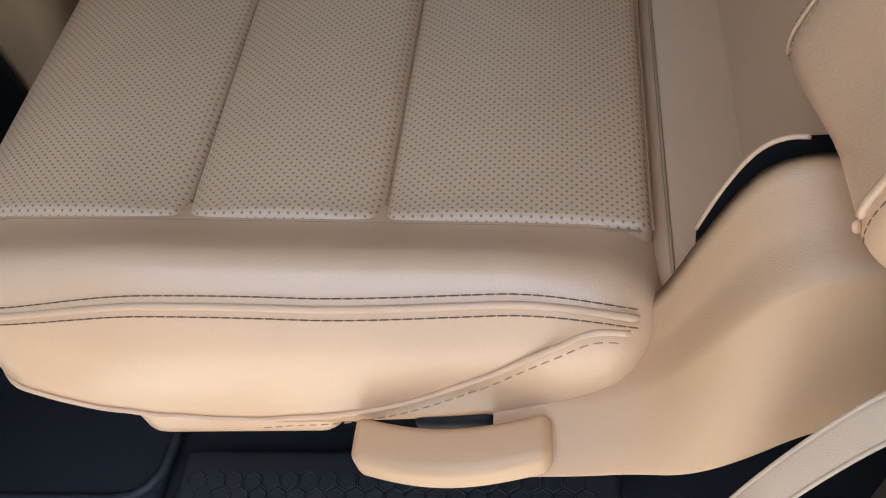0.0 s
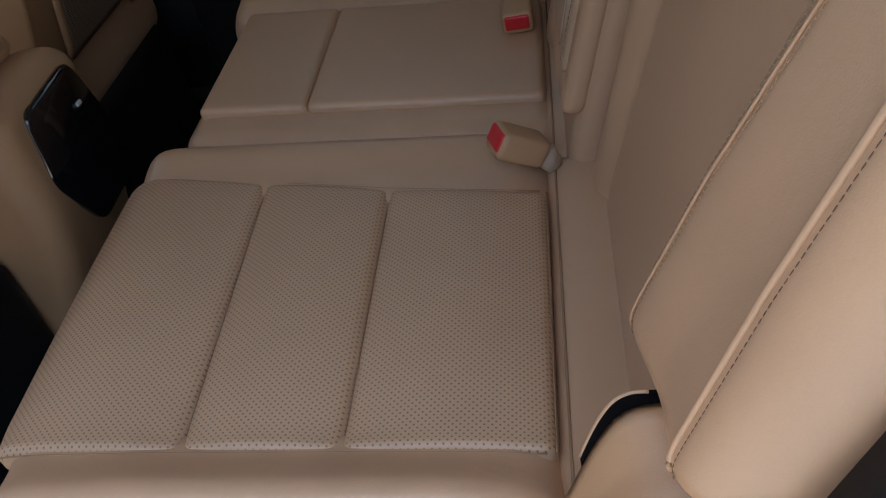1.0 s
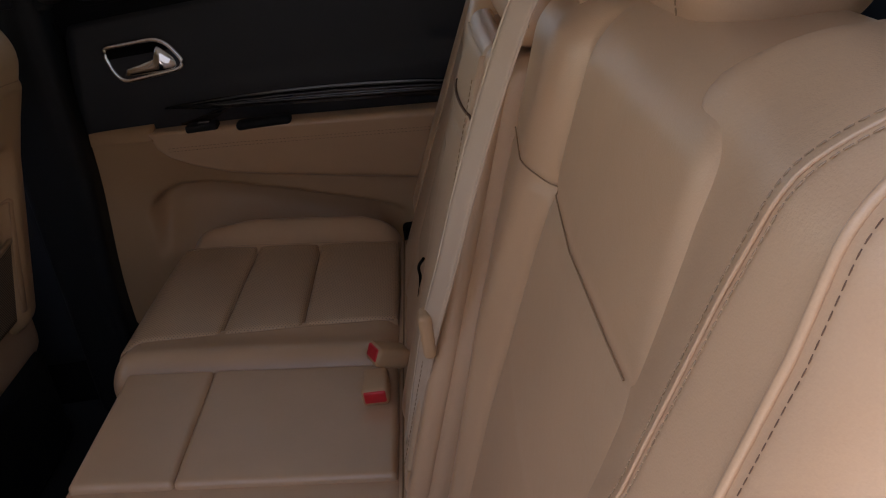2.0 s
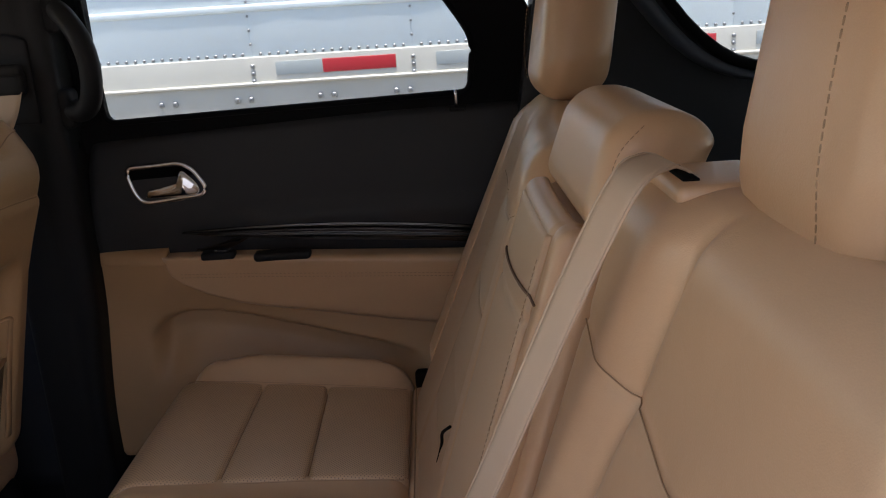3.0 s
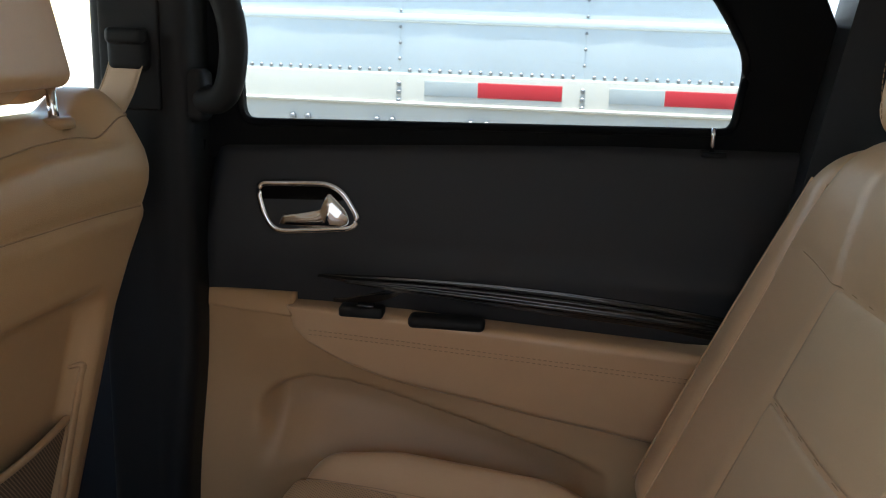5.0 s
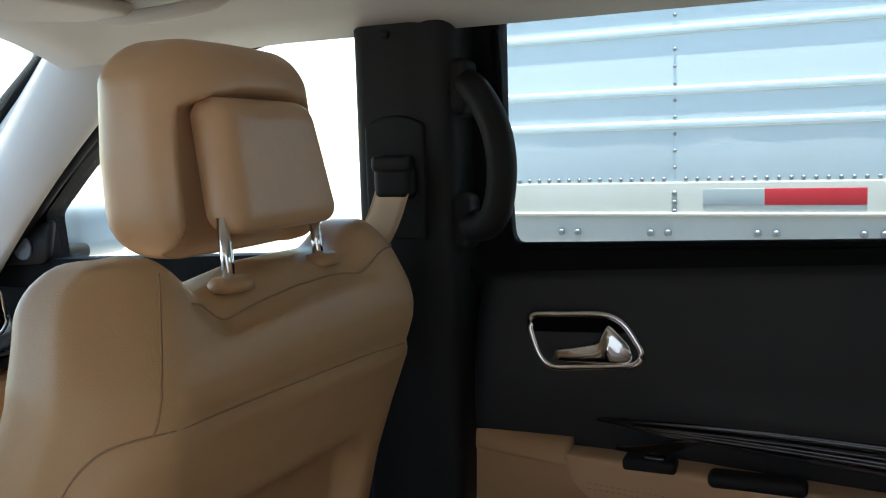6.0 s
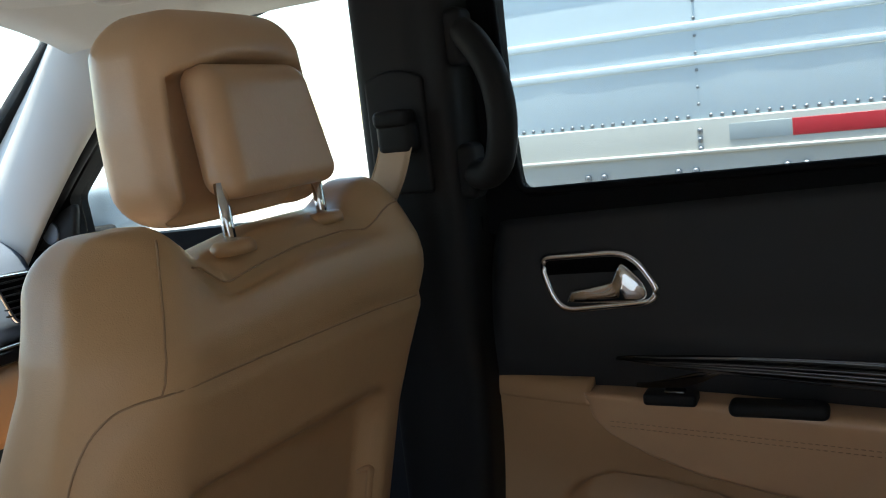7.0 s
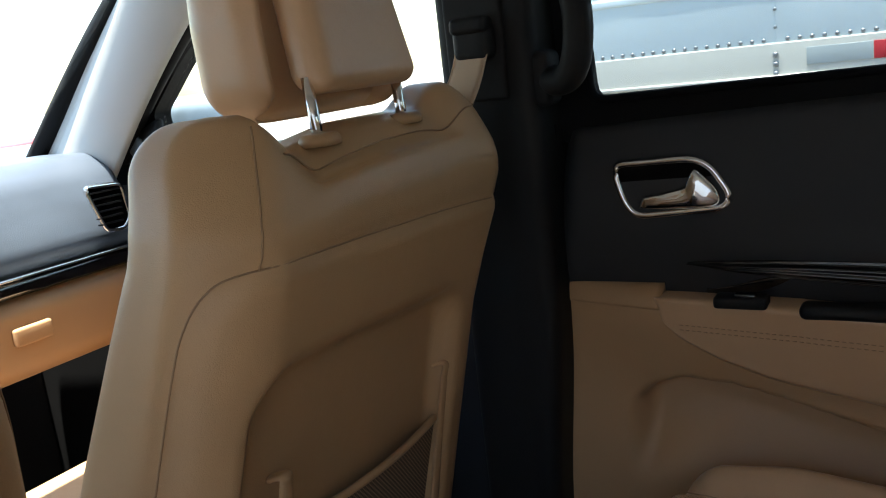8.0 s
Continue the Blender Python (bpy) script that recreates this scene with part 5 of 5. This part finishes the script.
def build_buckle(at, yaw, tilt, label):
    ob = thing("belt_buckle", at, label, "belt buckle", "belt buckles")
    M = (Matrix.Translation(at) @ Matrix.Rotation(radians(yaw), 4, "Z") @ Matrix.Rotation(radians(tilt), 4, "Y"))

    def place(P):
        return np.array([M @ Vector(p) for p in P])

    def taper(P):
        out = P.copy()
        s = 1 - 0.2 * np.clip((-P[:, 0]) / 0.06, 0, 1)
        out[:, 1] *= s
        return place(out)

    v, f = soft_box((-0.010, 0, 0), (0.056, 0.040, 0.030), 0.007, 0.008, taper)
    mesh_part("case", v, f, TRIM, ob)
    v, f = soft_box((0.0145, 0, 0.002), (0.010, 0.032, 0.020), 0.003, 0.006, place)
    mesh_part("button", v, f, RED, ob, "red release button")
    v, f = tube([tuple(M @ Vector((-0.04, 0, 0))), tuple(M @ Vector((-0.055, 0, -0.012))), tuple(M @ Vector((-0.07, 0, -0.035)))], 0.012, 8)
    mesh_part("stalk", v, f, WEBBING, ob)
    return ob


build_buckle((0.412, -0.283, 0.388), 200, -34, "beige belt buckle with a red button between cushions")
build_buckle((0.417, 0.033, 0.372), 268, 6, "beige belt buckle with a red button lying on the seat")
build_buckle((0.430, 0.088, 0.398), 205, -25, "beige belt buckle with a red button beside its pair")
# filler between cushions and backrests
for a, b in ((-0.685, -0.245), (-0.243, 0.148), (0.150, 0.645)):
    filler = thing("seat_filler", (0.495, (a + b) / 2, 0.2), "beige leather flap between cushion and backrest", "seat trim", "seat flaps")
    v, f = soft_box((0.495, (a + b) / 2, 0.278), (0.11, b - a, 0.13), 0.02, 0.012)
    mesh_part("flap", v, f, LEATHER, filler)
    v, f = tube([(0.452, lerp(a, b, k / 8) + 0.01 * (1 - k / 4), 0.3425) for k in range(9)], 0.0012, 6)
    mesh_part("seam", v, f, SEAM, filler)

# ---- near side: wheel arch trim, lever, belt, sill and mat ----
def shell_top(x):
    return sum(np.interp(x + o, [0.34, 0.41, 0.435, 0.452, 0.465, 0.474, 0.485, 0.499, 0.54, 0.62, 0.75, 0.9], [0.300, 0.318, 0.338, 0.372, 0.402, 0.428, 0.445, 0.456, 0.452, 0.435, 0.43, 0.43]) for o in np.linspace(-0.016, 0.016, 9)) / 9


def ridge(x):
    """Height of the rounded ridge that runs along the trim."""
    return sum(np.interp(x + o, [0.36, 0.41, 0.435, 0.452, 0.466, 0.483, 0.50, 0.54, 0.90], [0.302, 0.308, 0.318, 0.336, 0.372, 0.408, 0.426, 0.430, 0.43]) for o in np.linspace(-0.02, 0.02, 9)) / 9


def side_shell(u, w):
    x = lerp(0.345, 0.90, u**1.5)
    low = 0.272 + 0.012 * step(x, 0.45, 0.6)
    top = shell_top(x)
    z = lerp(low, top, w)
    zr = np.clip(ridge(x), low + 0.015, top - 0.012)
    above = np.clip((z - zr) / (top - zr), 0, 1)
    below = np.clip((zr - z) / (zr - low), 0, 1)
    crest = -0.722 - 0.010 * step(x, 0.42, 0.50)
    y = np.where(z > zr, lerp(crest + 0.014 * step(above, 0.0, 0.4), -0.690, above**1.2), crest - (0.034 - 0.026 * step(x, 0.44, 0.54)) * np.sin(below * np.pi / 2) + 0.05 * step(below, 0.75, 1.0) ** 2)
    return x, y, z


v, f = slab(side_shell, 90, 56, (0.0, 0.010, -0.004))
tagged(mesh_part("wheel_arch_trim", v, f, TRIM, None), "beige moulded trim beside the seat", "trim panel", kind="structure")


# dark sheet along the trim's top; its colour gives the slit its shade
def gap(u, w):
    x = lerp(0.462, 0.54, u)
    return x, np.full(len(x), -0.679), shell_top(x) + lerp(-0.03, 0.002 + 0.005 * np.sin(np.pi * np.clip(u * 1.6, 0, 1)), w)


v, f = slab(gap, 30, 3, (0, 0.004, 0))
tagged(mesh_part("trim_gap_shade", v, f, HOLE, None), "near-black sheet painting the shade between seat side and trim", "gap", kind="structure")
gu = np.linspace(0, 0.6, 24)
v, f = tube(np.stack(gap(gu, np.ones(24)), -1) + np.array((0, 0.002, 0.0006)), 0.0013, 8)
tagged(mesh_part("seat_gusset_hem", v, f, LEATHER, None), "beige leather hem beside the seat side trim", "seat trim")


def lever_warp(P):
    out = P.copy()
    out[:, 2] += 0.005 * np.sin((P[:, 0] - 0.262) / 0.116 * np.pi) * step(P[:, 2], 0.262, 0.282)
    out[:, 1] -= 0.012 * np.sin((P[:, 0] - 0.262) / 0.116 * np.pi)
    return out


lev = thing("seat_lever", (0.31, -0.75, 0.23), "beige plastic seat adjuster lever under the cushion", "seat lever")
v, f = soft_box((0.322, -0.740, 0.292), (0.116, 0.030, 0.024), 0.007, 0.006, lever_warp)
mesh_part("grip", v, f, TRIM, lev)
v, f = soft_box((0.320, -0.70, 0.278), (0.05, 0.05, 0.02), 0.006, 0.01)
mesh_part("pivot", v, f, BLACK, lev)
v, f = soft_box((0.165, -0.69, 0.262), (0.15, 0.04, 0.05), 0.018, 0.01)
tagged(mesh_part("seat_side_flap", v, f, LEATHER, None), "beige leather flap under the cushion edge", "seat trim")
build_belt([(0.455, -0.785, 0.25), (0.485, -0.785, 0.325), (0.515, -0.785, 0.385), (0.540, -0.788, 0.428), (0.585, -0.795, 0.505), (0.64, -0.815, 0.60), (0.74, -0.83, 0.80), (0.86, -0.80, 1.05)], 0.0095, (0, 0.75, 0.65), "beige seat belt webbing beside the open door")
mat = thing("floor_mat", (-0.12, -0.50, 0.0), "black carpet floor mat with a bound edge", "floor mat")
v, f = soft_box((-0.16, -0.45, 0.008), (0.26, 0.42, 0.014), 0.006, 0.02)
mesh_part("carpet", v, f, CARPET, mat)
edge = round_outline([(-0.29, -0.66), (-0.03, -0.66), (-0.03, -0.24), (-0.29, -0.24)], 0.05)
v, f = tube(np.stack([edge[:, 0], edge[:, 1], np.full(len(edge), 0.014)], -1), 0.006, 8, closed=True)
mesh_part("bound_edge", v, f, RUBBER, mat)
sill = thing("sill_guard", (0.2, -0.70, 0.0), "black rubber sill guard with a honeycomb relief", "sill guard")
v, f = soft_box((0.20, -0.685, 0.012), (0.42, 0.15, 0.02), 0.008, 0.02)
mesh_part("guard", v, f, RUBBER, sill)
for r in range(7):
    for c in range(20):
        cx, cy = 0.01 + c * 0.019 + (r % 2) * 0.0095, -0.742 + r * 0.0165
        a = np.linspace(0, 2 * math.pi, 6, endpoint=False) + math.pi / 6
        v, f = tube(np.stack([cx + 0.0095 * np.cos(a), cy + 0.0095 * np.sin(a), np.full(6, 0.022)], -1), 0.0012, 4, closed=True)
        mesh_part("hexagon", v, f, RUBBER, sill)
wall("wall_left_sill", (0.25, -0.79, -0.05), (1.3, 0.08, 0.14), BLACK, "black plastic door sill", 0.02)

# ---- beyond the windscreen and front window ----
truck = thing("pickup_truck", (-6.3, 3.1, GROUND_Z), "red and blue-grey pickup truck parked ahead", "truck")
v, f = soft_box((-6.6, 3.6, 0.35), (2.0, 1.7, 0.75), 0.12, 0.12)
mesh_part("body", v, f, REDPAINT, truck)
v, f = soft_box((-5.0, 2.9, 0.35), (0.9, 1.5, 0.75), 0.12, 0.12)
mesh_part("bed", v, f, GREYPAINT, truck)
for wx in (-7.2, -4.9):
    a = np.linspace(0, 2 * math.pi, 28, endpoint=False)
    v, f = plate(np.stack([wx + 0.36 * np.cos(a), GROUND_Z + 0.36 + 0.36 * np.sin(a)], -1), 1, 2.75, -0.2, 0.03)
    mesh_part("wheel", v, f, RUBBER, truck)
mirror_thing = thing("door_mirror", (-1.02, 0.95, 0.85), "grey painted door mirror outside the front window", "mirror")
v, f = soft_box((-1.09, 0.98, 0.89), (0.07, 0.17, 0.125), 0.04, 0.02)
mesh_part("housing", v, f, GREYPAINT, mirror_thing)
v, f = soft_box((-1.07, 0.86, 0.845), (0.05, 0.14, 0.03), 0.012, 0.02)
mesh_part("arm", v, f, BLACK, mirror_thing)
